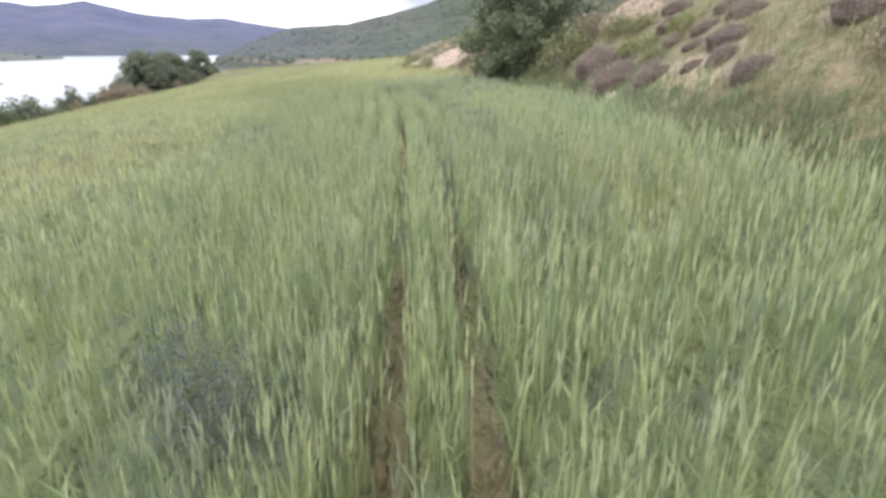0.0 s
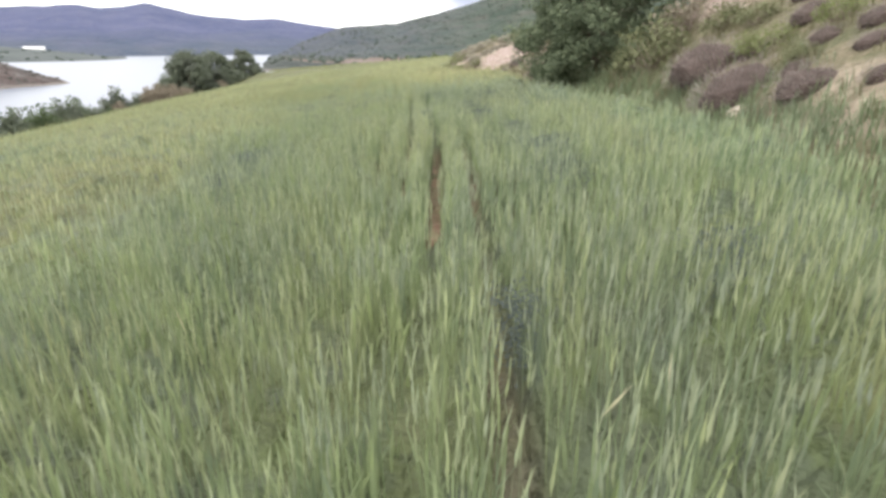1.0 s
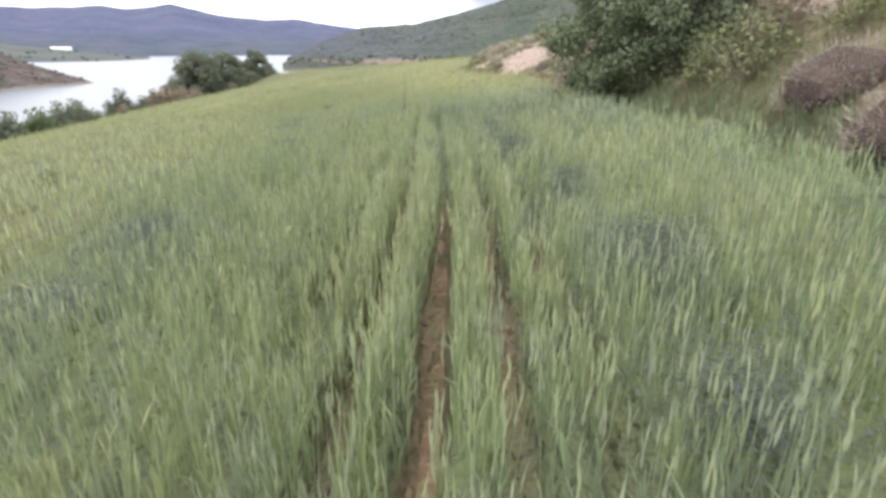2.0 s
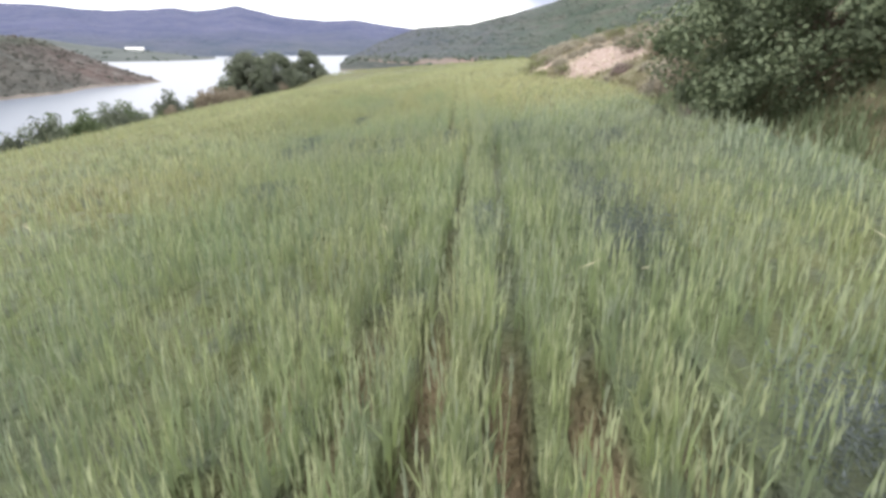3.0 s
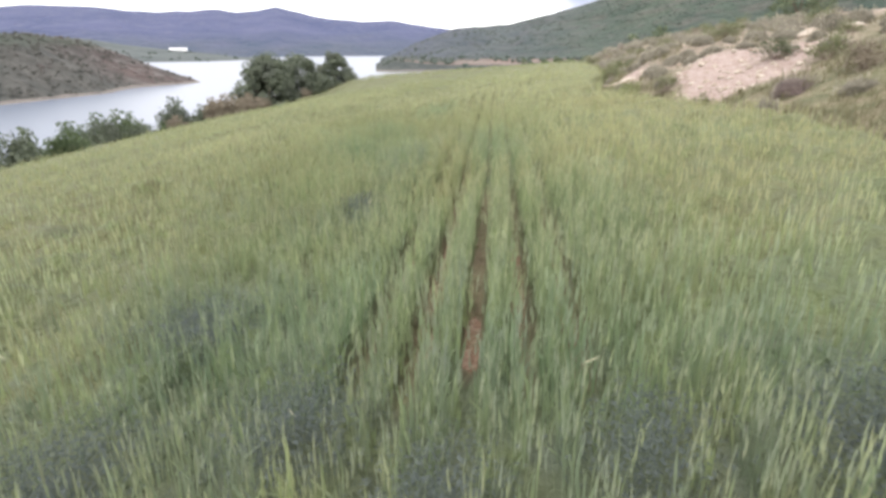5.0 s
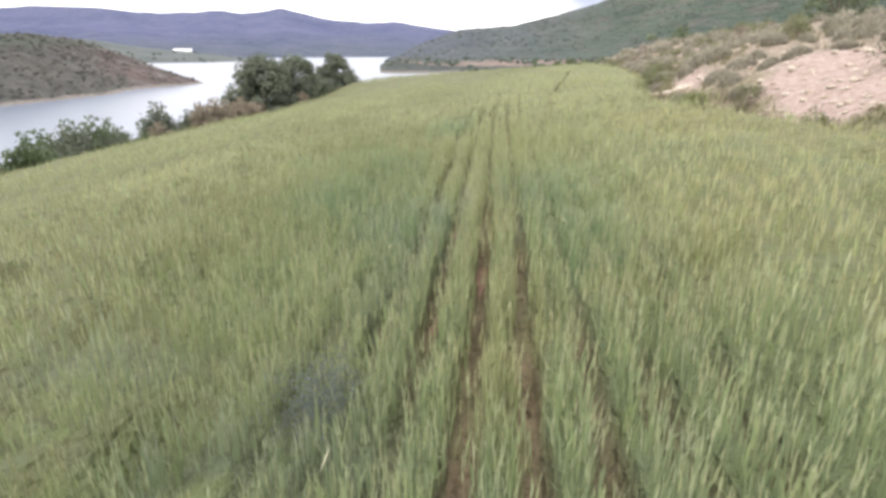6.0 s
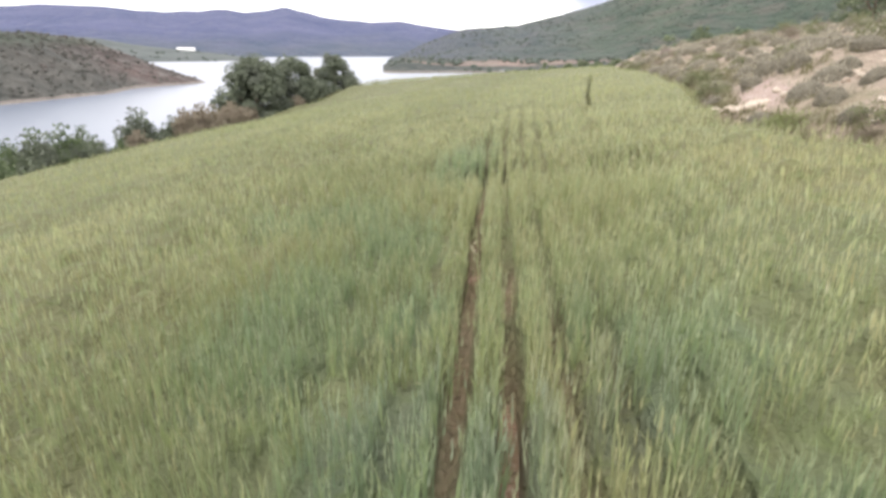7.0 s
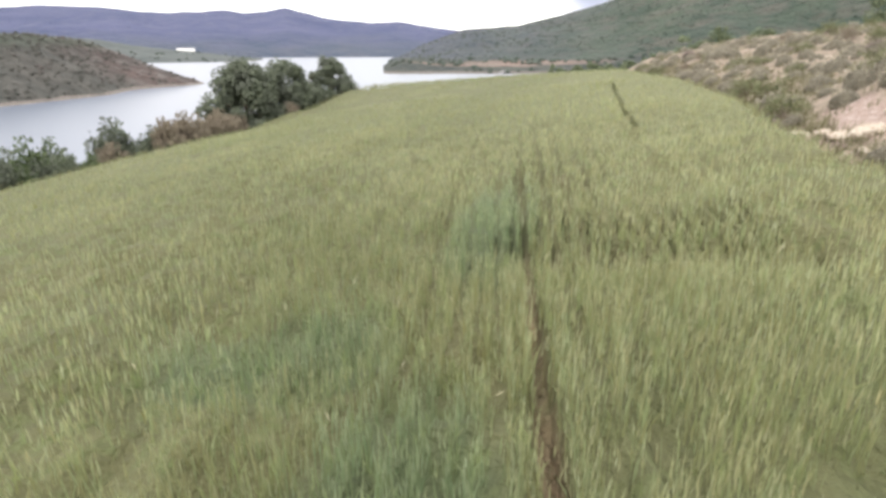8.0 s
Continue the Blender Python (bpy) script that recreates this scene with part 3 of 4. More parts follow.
YELLOWED = ((-4.2, 11.3, 1.3, 1.3), (-3.9, 9.6, 0.8, 0.7), (-4.4, 13.0, 1.0, 1.4), (1.65, 7.3, 0.3, 0.6), (2.2, 13.4, 0.35, 0.8), (1.7, 26.5, 1.0, 2.0), (1.2, 30.5, 1.1, 2.2), (-0.6, 33.5, 1.0, 2.0), (-4.6, 18.0, 1.2, 1.4), (-2.7, 16.4, 0.5, 0.4), (-1.1, 19.6, 0.4, 0.3), (0.2, 25.5, 0.9, 2.0), (-0.8, 28.0, 1.0, 1.8), (-3.0, 25.6, 0.25, 0.8), (-3.4, 28.0, 0.2, 0.9))


def drift_of(spots, X, Y, seed, grain=0.5):
    """0 to 1 inside ragged patches of the plan, worked out on a grid of 6 cm."""
    gx, gy = np.arange(-27, 6, 0.06), np.arange(2, 42, 0.06)
    A, B = np.meshgrid(gx, gy)
    q = 0.38 * wob(A, B, grain, seed) + 0.22 * wob(A, B, grain * 0.3, seed + 1)
    out = np.zeros_like(A)
    for x, y, rx, ry in spots:
        d = ((A - x) / (rx * 1.25)) ** 2 + ((B - y) / (ry * 1.25)) ** 2
        out = np.maximum(out, np.clip(1.35 - d + q, 0, 1) * (d < 2.5))
    i, j = np.rint((Y - 2) / 0.06).astype(int), np.rint((X + 27) / 0.06).astype(int)
    inside = (i >= 0) & (i < len(gy)) & (j >= 0) & (j < len(gx))
    return np.where(inside, out[np.clip(i, 0, len(gy) - 1), np.clip(j, 0, len(gx) - 1)], 0.0)


def track(y):
    """A narrow trodden line through the far part of the field."""
    return np.interp(y, (41, 47, 55, 58), (-3.27, -3.22, -3.0, -2.9))


def crop_zone(rs, near, far, per_metre, y0=-2.0, y1=84.0):
    """Plants on the drilled rows whose distance from the spine lies between near and far."""
    rows = np.arange(-28 / ROW, 8 / ROW).astype(int)
    n = int((y1 - y0) * per_metre)
    Y = (y0 + (np.arange(n)[None] + rs.uniform(0, 1, (len(rows), n))) / per_metre).ravel()
    K = np.repeat(rows, n)
    gap = 0.004 + 0.038 * openness((K + 1) // 2, Y)
    ends = row_ends(K * ROW - 0.2 + row_shift(Y), Y)
    U = K * ROW + np.where(K % 2 == 0, 1, -1) * gap * (1 - ends) + rs.normal(0, 0.026, len(Y)) * (1 - 0.65 * ends) - 0.2 + 0.02 * wob(K * 0.7, Y, 5, 21) * (1 - ends)
    X = U + row_shift(Y)
    d = np.maximum(np.abs(X - spine(Y)), np.maximum(Y - 31, 0) * 0.55)
    d = np.maximum(d, np.maximum(4.0 - Y, 0) * 4)
    d = d * (1 + 0.35 * rs.uniform(-1, 1, len(d)))
    keep = (d >= near) & (d < far) & (X < right_edge(Y) - 0.05 + 0.2 * wob(X, Y, 1.5, 31)) & (X > left_edge(Y)) & (Y < 83.5)
    thin = 0.86 + 0.18 * wob(X, Y, 2.2, 33) + 0.15 * wob(K * 1.9, Y, 3.0, 35) + 0.5 * wob(X, Y, 0.4, 37) + 0.5 * wob((K // 2) * 2.3, Y, 0.3, 38)
    keep &= (np.abs(X - track(Y)) > 0.06) | (Y < 41.5) | (Y > 58)
    smother = sum(np.exp(-((X - x) ** 2 + ((Y - y) / 1.25) ** 2) / (0.75 * r) ** 2) for x, y, r in VETCH)
    keep &= rs.uniform(0, 1, len(X)) < np.clip(thin, 0.08, 1) * np.clip(1 - 1.0 * smother, 0.1, 1)
    X, Y = X[keep], Y[keep]
    smother = np.minimum(smother[keep], 1)
    tall = (0.60 + 0.07 * wob(X, Y, 4.5, 41) + 0.06 * wob(X, Y, 1.3, 43) + 0.065 * wob(X, Y, 0.4, 45) + 0.07 * wob((K[keep] // 2) * 2.3, Y, 0.3, 38)) * rs.uniform(0.8, 1.1, len(X)) * (1 - 0.6 * np.exp(-((Y - 34.4) / 0.5) ** 2) * ((X > -5.6) & (X < -2.1))) * (1 - 0.22 * smother)
    tall *= 0.72 + 0.28 * ease(0.05, 0.8, right_edge(Y) - X)
    return np.stack([X, Y, land(X, Y)], -1), tall


def crop_pieces(rs, base, tall, leaves, wide, ears, awns, stems, spread=1.0):
    out, n = [], len(base)
    for k in range(leaves):
        az = rs.uniform(0, 2 * math.pi, n)
        start = (0.03 + 0.69 * (k + rs.uniform(0, 1, n)) / leaves) * tall
        p = base + np.stack([rs.normal(0, 0.012, n), rs.normal(0, 0.015, n), start], -1)
        low = 1.7 if stems and k < 4 else 1.0
        curl = rs.uniform(0, 1, n) ** 3
        v, t = blades(p, az, (rs.uniform(0.02, 0.17, n) + 0.14 * curl) * spread * low ** 0.6, np.minimum(rs.uniform(0.14, 0.25, n), (1.1 * tall - start) * 1.15), wide * low * rs.uniform(0.7, 1.25, n), (rs.uniform(0.0, 0.22, n) + 0.7 * curl) * spread, rs.uniform(-0.9, 0.9, n))
        out.append((v, t, 0))
    for k in range(ears):
        az = rs.uniform(0, 2 * math.pi, n)
        lean = rs.uniform(0.0, 0.16, n)
        d = np.stack([np.cos(az) * np.sin(lean), np.sin(az) * np.sin(lean), np.cos(lean)], -1)
        root = base + np.stack([rs.normal(0, 0.025, n), rs.normal(0, 0.03, n), 0 * az], -1)
        high = tall * rs.uniform(0.86, 1.12, n)
        foot = root + d * (high - 0.09)[:, None]
        long = rs.uniform(0.07, 0.11, n) * (1 + (wide > 0.02) * 0.5)
        if stems:
            v, t = blades(root + d * (tall * 0.3)[:, None], az, lean, high - 0.09 - tall * 0.3 + 0.01, np.full(n, 0.0045), 0.0)
            out.append((v, t, 0))
        if awns:
            v, t = spindles(foot, foot + d * long[:, None], np.full(n, 0.0105))
            out.append((v, t, 1))
            for j in range(awns):
                a2 = rs.uniform(0, 2 * math.pi, n)
                v, t = blades(foot + d * (long * rs.uniform(0.3, 0.9, n))[:, None], a2, rs.uniform(0.05, 0.3, n), rs.uniform(0.06, 0.1, n), np.full(n, 0.0036), 0.1)
                out.append((v, t, 1))
        elif stems:
            v, t = spindles(foot, foot + d * long[:, None], np.full(n, 0.0125))
            out.append((v, t, 1))
        else:
            v, t = blades(foot, az + 1.5, lean, long * 1.3, wide * rs.uniform(0.7, 1.1, n), 0.1)
            out.append((v, t, 1))
    return out


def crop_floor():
    """A sheet for the stems and lower leaves, coloured dark for shade under the tops, sunk into furrows between the
    rows.
    """
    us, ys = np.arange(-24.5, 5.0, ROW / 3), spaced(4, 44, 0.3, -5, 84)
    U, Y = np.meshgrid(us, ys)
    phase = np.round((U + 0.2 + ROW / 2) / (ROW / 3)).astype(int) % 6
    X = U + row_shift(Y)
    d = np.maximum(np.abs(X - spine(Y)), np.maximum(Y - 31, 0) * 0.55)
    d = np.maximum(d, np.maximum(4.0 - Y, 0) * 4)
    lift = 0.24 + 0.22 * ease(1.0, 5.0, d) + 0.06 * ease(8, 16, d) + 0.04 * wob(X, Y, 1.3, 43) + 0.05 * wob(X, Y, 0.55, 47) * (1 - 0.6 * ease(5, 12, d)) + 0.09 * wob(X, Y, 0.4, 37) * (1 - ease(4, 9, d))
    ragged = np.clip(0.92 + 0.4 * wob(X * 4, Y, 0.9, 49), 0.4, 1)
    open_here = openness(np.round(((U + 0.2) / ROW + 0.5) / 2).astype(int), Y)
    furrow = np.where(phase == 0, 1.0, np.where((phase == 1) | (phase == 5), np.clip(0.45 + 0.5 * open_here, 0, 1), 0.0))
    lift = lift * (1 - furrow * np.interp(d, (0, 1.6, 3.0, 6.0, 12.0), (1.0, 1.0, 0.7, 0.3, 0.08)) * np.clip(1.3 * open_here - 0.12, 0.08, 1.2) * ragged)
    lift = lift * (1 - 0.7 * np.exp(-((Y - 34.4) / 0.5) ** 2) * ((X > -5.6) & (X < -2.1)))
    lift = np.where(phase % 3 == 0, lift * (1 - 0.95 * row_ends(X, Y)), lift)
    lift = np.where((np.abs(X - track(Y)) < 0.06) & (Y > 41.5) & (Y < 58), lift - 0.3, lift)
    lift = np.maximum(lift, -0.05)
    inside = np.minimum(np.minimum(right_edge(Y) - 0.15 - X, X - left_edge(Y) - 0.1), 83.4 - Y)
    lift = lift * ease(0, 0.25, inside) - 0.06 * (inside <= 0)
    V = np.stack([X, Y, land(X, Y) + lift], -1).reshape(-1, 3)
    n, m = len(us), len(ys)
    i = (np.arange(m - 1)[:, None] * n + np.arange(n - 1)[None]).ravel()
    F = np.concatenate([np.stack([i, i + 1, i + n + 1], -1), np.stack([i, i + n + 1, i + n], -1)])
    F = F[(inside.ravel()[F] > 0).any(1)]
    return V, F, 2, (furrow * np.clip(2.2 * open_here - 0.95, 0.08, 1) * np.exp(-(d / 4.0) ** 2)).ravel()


rs = np.random.RandomState(5)
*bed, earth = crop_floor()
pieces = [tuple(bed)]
b, h = crop_zone(rs, 0, 2.4, 23, 2.5, 37)
pieces += crop_pieces(rs, b, h, 6, 0.0078, 2, 2, True, 0.75)
b, h = crop_zone(rs, 2.4, 7, 15, 2.0, 46)
pieces += crop_pieces(rs, b, h, 3, 0.0125, 2, 0, False, 0.95)
b, h = crop_zone(rs, 7, 15, 10, 0.0, 60)
pieces += crop_pieces(rs, b + np.array([0, 0, 0.1]), h - 0.1, 3, 0.017, 1, 0, False, 1.6)
b, h = crop_zone(rs, 15, 90, 5.6, -5.0, 84)
pieces += crop_pieces(rs, b + np.array([0, 0, 0.2]), h - 0.2, 2, 0.032, 0, 0, False, 2.6)
V, T, W = stack(pieces)
crop = new("wheat_crop", mesh_np("wheat_crop", V, T, [M_LEAF, M_EAR, M_SHADED_STEM], W))
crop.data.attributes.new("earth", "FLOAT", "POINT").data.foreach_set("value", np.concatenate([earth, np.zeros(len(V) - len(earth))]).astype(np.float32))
for key, spots, seed, share in (("bluish", BLUISH_START + BLUISH_MIDDLE + BLUISH_END, 81, 0.5), ("fresh", FRESH_AND_SHADED, 83, 0.6), ("yellowed", YELLOWED, 85, 0.55)):
    crop.data.attributes.new(key, "FLOAT", "POINT").data.foreach_set("value", (share * drift_of(spots, V[:, 0], V[:, 1], seed)).astype(np.float32))
tagged(crop, "dense green wheat in drilled rows, ears out", "wheat", kind="stuff")


# ---- plants ----
def foliage_mesh(name, rs, clumps, radius, leaves, size, materials, aspect=0.55, up=0.5):
    """Leaves gathered in clumps; clumps are (x, y, z, scale) rows."""
    c = np.asarray(clumps, float)
    k = rs.randint(0, len(c), leaves)
    d = rs.normal(size=(leaves, 3))
    d /= np.linalg.norm(d, axis=1)[:, None]
    r = radius * c[k, 3] * rs.uniform(0.35, 1.0, leaves) ** 0.6
    p = c[k, :3] + d * r[:, None] * np.array([1, 1, 0.8])
    n = d + rs.normal(0, 0.6, (leaves, 3)) + np.array([0, 0, up])
    n /= np.linalg.norm(n, axis=1)[:, None]
    v, t = flakes(p, n, size * rs.uniform(0.6, 1.3, leaves), aspect, rs)
    return mesh_np(name, v, t, materials)


def tree(name, at, height, spread, leaves, leaf, leaf_material, label, seed, low=0.12, clumps=60, category="tree", group=""):
    """A broad tree with several limbs and a crown that starts low."""
    rs = np.random.RandomState(seed)
    root = tagged(new(name), label, category, group)
    root.location = at
    wood, tips = [], []
    limbs = 7
    r0 = height * 0.035
    wood.append((*tube([(0, 0, -0.3), (0.02, 0, height * 0.12), (0.04, -0.03, height * 0.3), (0.02, 0.03, height * 0.62)], (r0 * 1.3, r0, r0 * 0.8, r0 * 0.3)), 0))
    for k in range(limbs):
        a = 2 * math.pi * k / limbs + rs.uniform(-0.4, 0.4)
        reach, top = spread * rs.uniform(0.45, 0.85), height * rs.uniform(0.35, 0.9)
        z0 = height * rs.uniform(0.06, 0.3)
        p = [(0, 0, z0), (reach * 0.4 * math.cos(a), reach * 0.4 * math.sin(a), z0 + (top - z0) * 0.5), (reach * math.cos(a), reach * math.sin(a), top)]
        wood.append((*tube(p, (r0 * 0.6, r0 * 0.4, r0 * 0.12), 5), 0))
    for k in range(clumps):
        a, f = rs.uniform(0, 2 * math.pi), rs.uniform(0, 1) ** 1.25
        z = height * (low + (1 - low) * f)
        wide = spread * (0.62 + 0.38 * math.sin(math.pi * min(1, 0.25 + f * 0.8))) * math.sqrt(max(0.05, 1 - max(0, f - 0.55) ** 2 * 4.2))
        r = wide * rs.uniform(0.25, 1.0) ** 0.6 * rs.uniform(0.8, 1.05)
        tips.append((r * math.cos(a), r * math.sin(a), z, rs.uniform(0.6, 1.25)))
    V, T, W = stack(wood)
    part("trunk", mesh_np("trunk", V, T, [M_BARK], None, True), root)
    part("crown", foliage_mesh("crown", rs, tips, spread * (0.19 if clumps > 150 else 0.27), leaves, leaf, [leaf_material]), root)
    return root


def shrub(name, radius, height, leaves, leaf, leaf_material, label, seed, twiggy=0.5, category="shrub", group=""):
    """A domed shrub of many stems with fine foliage over them."""
    rs = np.random.RandomState(seed)
    root = tagged(new(name), label, category, group)
    n = 30
    az, ln = rs.uniform(0, 2 * math.pi, n), np.sqrt(rs.uniform(0.02, 1, n)) * 1.25
    tip = np.stack([np.cos(az) * np.sin(ln) * radius, np.sin(az) * np.sin(ln) * radius, np.cos(ln) * height], -1) * rs.uniform(0.75, 1.05, n)[:, None]
    base = np.stack([rs.normal(0, radius * 0.12, n), rs.normal(0, radius * 0.12, n), np.full(n, -0.05)], -1)
    v, t = spindles(base, tip, np.full(n, 0.018), 3, 0.3)
    part("wood", mesh_np("wood", v, t, [M_TWIG]), root)
    clumps = np.concatenate([tip * rs.uniform(0.72, 0.98, n)[:, None], rs.uniform(0.6, 1.3, (n, 1))], 1)
    m = int(leaves * twiggy)
    c = clumps[rs.randint(0, n, m)]
    p = c[:, :3] * rs.uniform(0.75, 1.04, (m, 1)) + rs.normal(0, radius * 0.11, (m, 3))
    d = p / (np.linalg.norm(p, axis=1)[:, None] + 1e-6) + rs.normal(0, 0.5, (m, 3))
    v, t = flakes(p, np.cross(d, rs.normal(size=(m, 3))), radius * rs.uniform(0.07, 0.19, m), 0.16, rs)
    v2, t2 = flakes(clumps[rs.randint(0, n, leaves), :3] + np.clip(rs.normal(0, radius * 0.15, (leaves, 3)), -radius * 0.24, radius * 0.24), rs.normal(size=(leaves, 3)) * 0.4 + np.array([0, 0, 0.5]), leaf * rs.uniform(0.6, 1.3, leaves), 0.5, rs)
    V, T, W = stack([(v, t, 0), (v2, t2, 0)])
    V[:, 2] = np.maximum(V[:, 2], 0.0)
    part("foliage", mesh_np("foliage", V, T, [leaf_material]), root)
    return root


def cushion(name, radius, height, twigs, long, wide, twig_material, inner, label, seed, group=""):
    """A close domed cushion: a tangle of wood inside, fine twigs bristling from it."""
    rs = np.random.RandomState(seed)
    root = tagged(new(name), label, "shrub", group)
    bm = bmesh.new()
    bmesh.ops.create_icosphere(bm, subdivisions=2, radius=1.0)
    for v in bm.verts:
        q = 0.70 + 0.2 * noise.noise(v.co * 2.2 + Vector((seed, 0, 0)))
        v.co = Vector((v.co.x * radius * q, v.co.y * radius * q, max(v.co.z, -0.7) * height * q))
    me = bpy.data.meshes.new("tangle")
    bm.to_mesh(me)
    bm.free()
    me.materials.append(inner)
    part("tangle", me, root, "tangle of dead twigs, coloured dark for the shade inside")
    d = rs.normal(size=(twigs, 3))
    d[:, 2] = np.abs(d[:, 2]) - 0.45
    d /= np.linalg.norm(d, axis=1)[:, None]
    lump = 0.8 + 0.16 * wob(d[:, 0] * 3 + seed, d[:, 1] * 3 + d[:, 2] * 2, 2.2, seed)
    p = d * (lump * rs.uniform(0.5, 1.0, twigs))[:, None] * np.array([radius, radius, height])
    az = np.arctan2(d[:, 1], d[:, 0]) + rs.normal(0, 0.7, twigs)
    lean = np.clip(np.arccos(np.clip(d[:, 2], -1, 1)) * 0.8 + rs.normal(0, 0.35, twigs), 0, 1.6)
    v, t = blades(p, az, lean, radius * long * rs.uniform(0.6, 1.3, twigs), wide * rs.uniform(0.7, 1.3, twigs), rs.uniform(-0.5, 0.5, twigs), rs.uniform(-1.5, 1.5, twigs))
    part("foliage", mesh_np("foliage", v, t, [twig_material]), root)
    return root


# dead-twig browns, made darker to paint the shade under each dome
M_TANGLE = surface("tangle", two_tone((0.07, 0.052, 0.046), (0.115, 0.085, 0.076), (0.17, 0.135, 0.12), 6.0, 45.0), 0.95, 0, 1.0, 40.0)
M_TANGLE_GREY = surface("grey_tangle", two_tone((0.10, 0.09, 0.068), (0.16, 0.145, 0.11), (0.23, 0.21, 0.165), 6.0, 45.0), 0.95, 0, 1.0, 40.0)
M_BARK = surface("bark", two_tone((0.10, 0.085, 0.065), (0.16, 0.13, 0.10), (0.22, 0.19, 0.15), 4.0, 40.0), 0.95, 0, 0.6, 30.0)
M_TWIG = surface("twigs", leafy((0.16, 0.12, 0.10), (0.25, 0.20, 0.17), (0.2, 0.16, 0.13)), 0.9)
M_OAK = surface("oak_leaf", leafy((0.064, 0.088, 0.05), (0.20, 0.238, 0.142), (0.125, 0.155, 0.095), 1.2), 0.65, 0.25)
# leaf colour lifted and greyed to include the haze on the lake side
M_SHORE_LEAF = surface("shore_tree_leaf", leafy((0.082, 0.098, 0.072), (0.168, 0.195, 0.132), (0.12, 0.135, 0.105), 0.6), 0.65, 0.25)
M_OLIVE = surface("olive_leaf", leafy((0.10, 0.115, 0.055), (0.21, 0.22, 0.115), (0.15, 0.16, 0.085), 2.0), 0.7, 0.15)
M_PURPLE = surface("thorn_twig", leafy((0.19, 0.155, 0.142), (0.37, 0.32, 0.29), (0.28, 0.235, 0.215), 2.5), 0.85)
M_GREY = surface("grey_leaf", leafy((0.225, 0.205, 0.155), (0.40, 0.37, 0.29), (0.31, 0.28, 0.22), 2.0), 0.8, 0.1)
M_BROWN = surface("brown_leaf", leafy((0.165, 0.138, 0.105), (0.28, 0.238, 0.18), (0.21, 0.185, 0.135), 1.5), 0.8, 0.1)
M_BRIGHT = surface("bright_leaf", leafy((0.13, 0.158, 0.062), (0.225, 0.25, 0.105), (0.18, 0.2, 0.085), 2.0), 0.6, 0.25)
M_DARK_LEAF = surface("dark_leaf", leafy((0.05, 0.066, 0.036), (0.12, 0.14, 0.075), (0.09, 0.10, 0.055), 2.0), 0.65, 0.15)
M_FRESH = surface("fresh_leaf", leafy((0.065, 0.095, 0.045), (0.14, 0.18, 0.09), (0.10, 0.13, 0.065), 1.0), 0.6, 0.25)
M_DRY = surface("dry_grass", leafy((0.145, 0.14, 0.075), (0.26, 0.24, 0.155), (0.18, 0.17, 0.095), 0.5), 0.8, 0.2)
M_WEED = surface("edge_grass", leafy((0.135, 0.178, 0.098), (0.215, 0.262, 0.15), (0.17, 0.20, 0.13), 0.8), 0.6, 0.3)
M_ROCK = surface("pale_rock", two_tone((0.42, 0.35, 0.28), (0.55, 0.49, 0.41), (0.34, 0.24, 0.18), 3.0, 14.0), 0.9, 0, 0.7, 12.0)


def on_land(x, y, sink=0.0):
    return (x, y, float(land(x, y)) - sink)


# the evergreen oak at the foot of the bank
tree("oak_tree", on_land(3.5, 20.6, 0.1), 3.4, 1.9, 62000, 0.078, M_OAK, "bushy evergreen oak with dense dark leaves at the field edge", 3, -0.03, 260)

# trees on the lake side
for x, y, h, r, n, sd in ((-27.2, 65.2, 5.0, 2.9, 30000, 11), (-26.2, 69.4, 4.3, 2.6, 20000, 12), (-25.3, 75.6, 3.7, 2.3, 16000, 13)):
    tree("shore_tree", on_land(x, y, 0.1), h, r, n, 0.24, M_SHORE_LEAF, "dark green broad-leaved tree at the field edge above the lake", sd, -0.14, 150, group="trees above the lake")
tree("hill_tree", on_land(18.0, 78.0, 0.2), 3.6, 2.6, 3500, 0.25, M_OAK, "dark scrub oak on top of the dry bank", 21, 0.08, 50, group="scrub oaks on the bank")
for x, y, h, r, sd in ((8.0, 88.0, 2.6, 1.5, 22), (5.5, 90.0, 2.6, 1.5, 23), (2.6, 91.0, 1.3, 1.2, 24), (-6.8, 93.0, 3.2, 1.4, 25), (-4.6, 92.0, 2.3, 1.1, 26), (-3.0, 93.0, 2.7, 1.3, 27), (-1.4, 90.0, 2.0, 1.2, 28), (0.4, 90.5, 1.4, 1.1, 29), (6.8, 89.0, 1.9, 1.3, 30), (11.2, 87.0, 1.6, 1.6, 31)):
    tree("hill_tree", on_land(x, y, 0.2), h, r, 1400, 0.25, M_OAK, "dark scrub oak beyond the end of the field", sd, 0.05, 40, group="scrub oaks on the bank")

# bushes along the lake edge of the field
lake_kinds = [shrub("lake_bush", 1.0, 1.15, 2300, 0.13, m, lab, sd, 0.04, "bush", "bushes above the lake") for m, lab, sd in (
    (M_SHORE_LEAF, "leafy green bush at the field edge above the lake", 31), (M_FRESH, "fresh green bush at the field edge above the lake", 32), (M_BROWN, "reddish-brown bush at the field edge above the lake", 33))]
used = set()


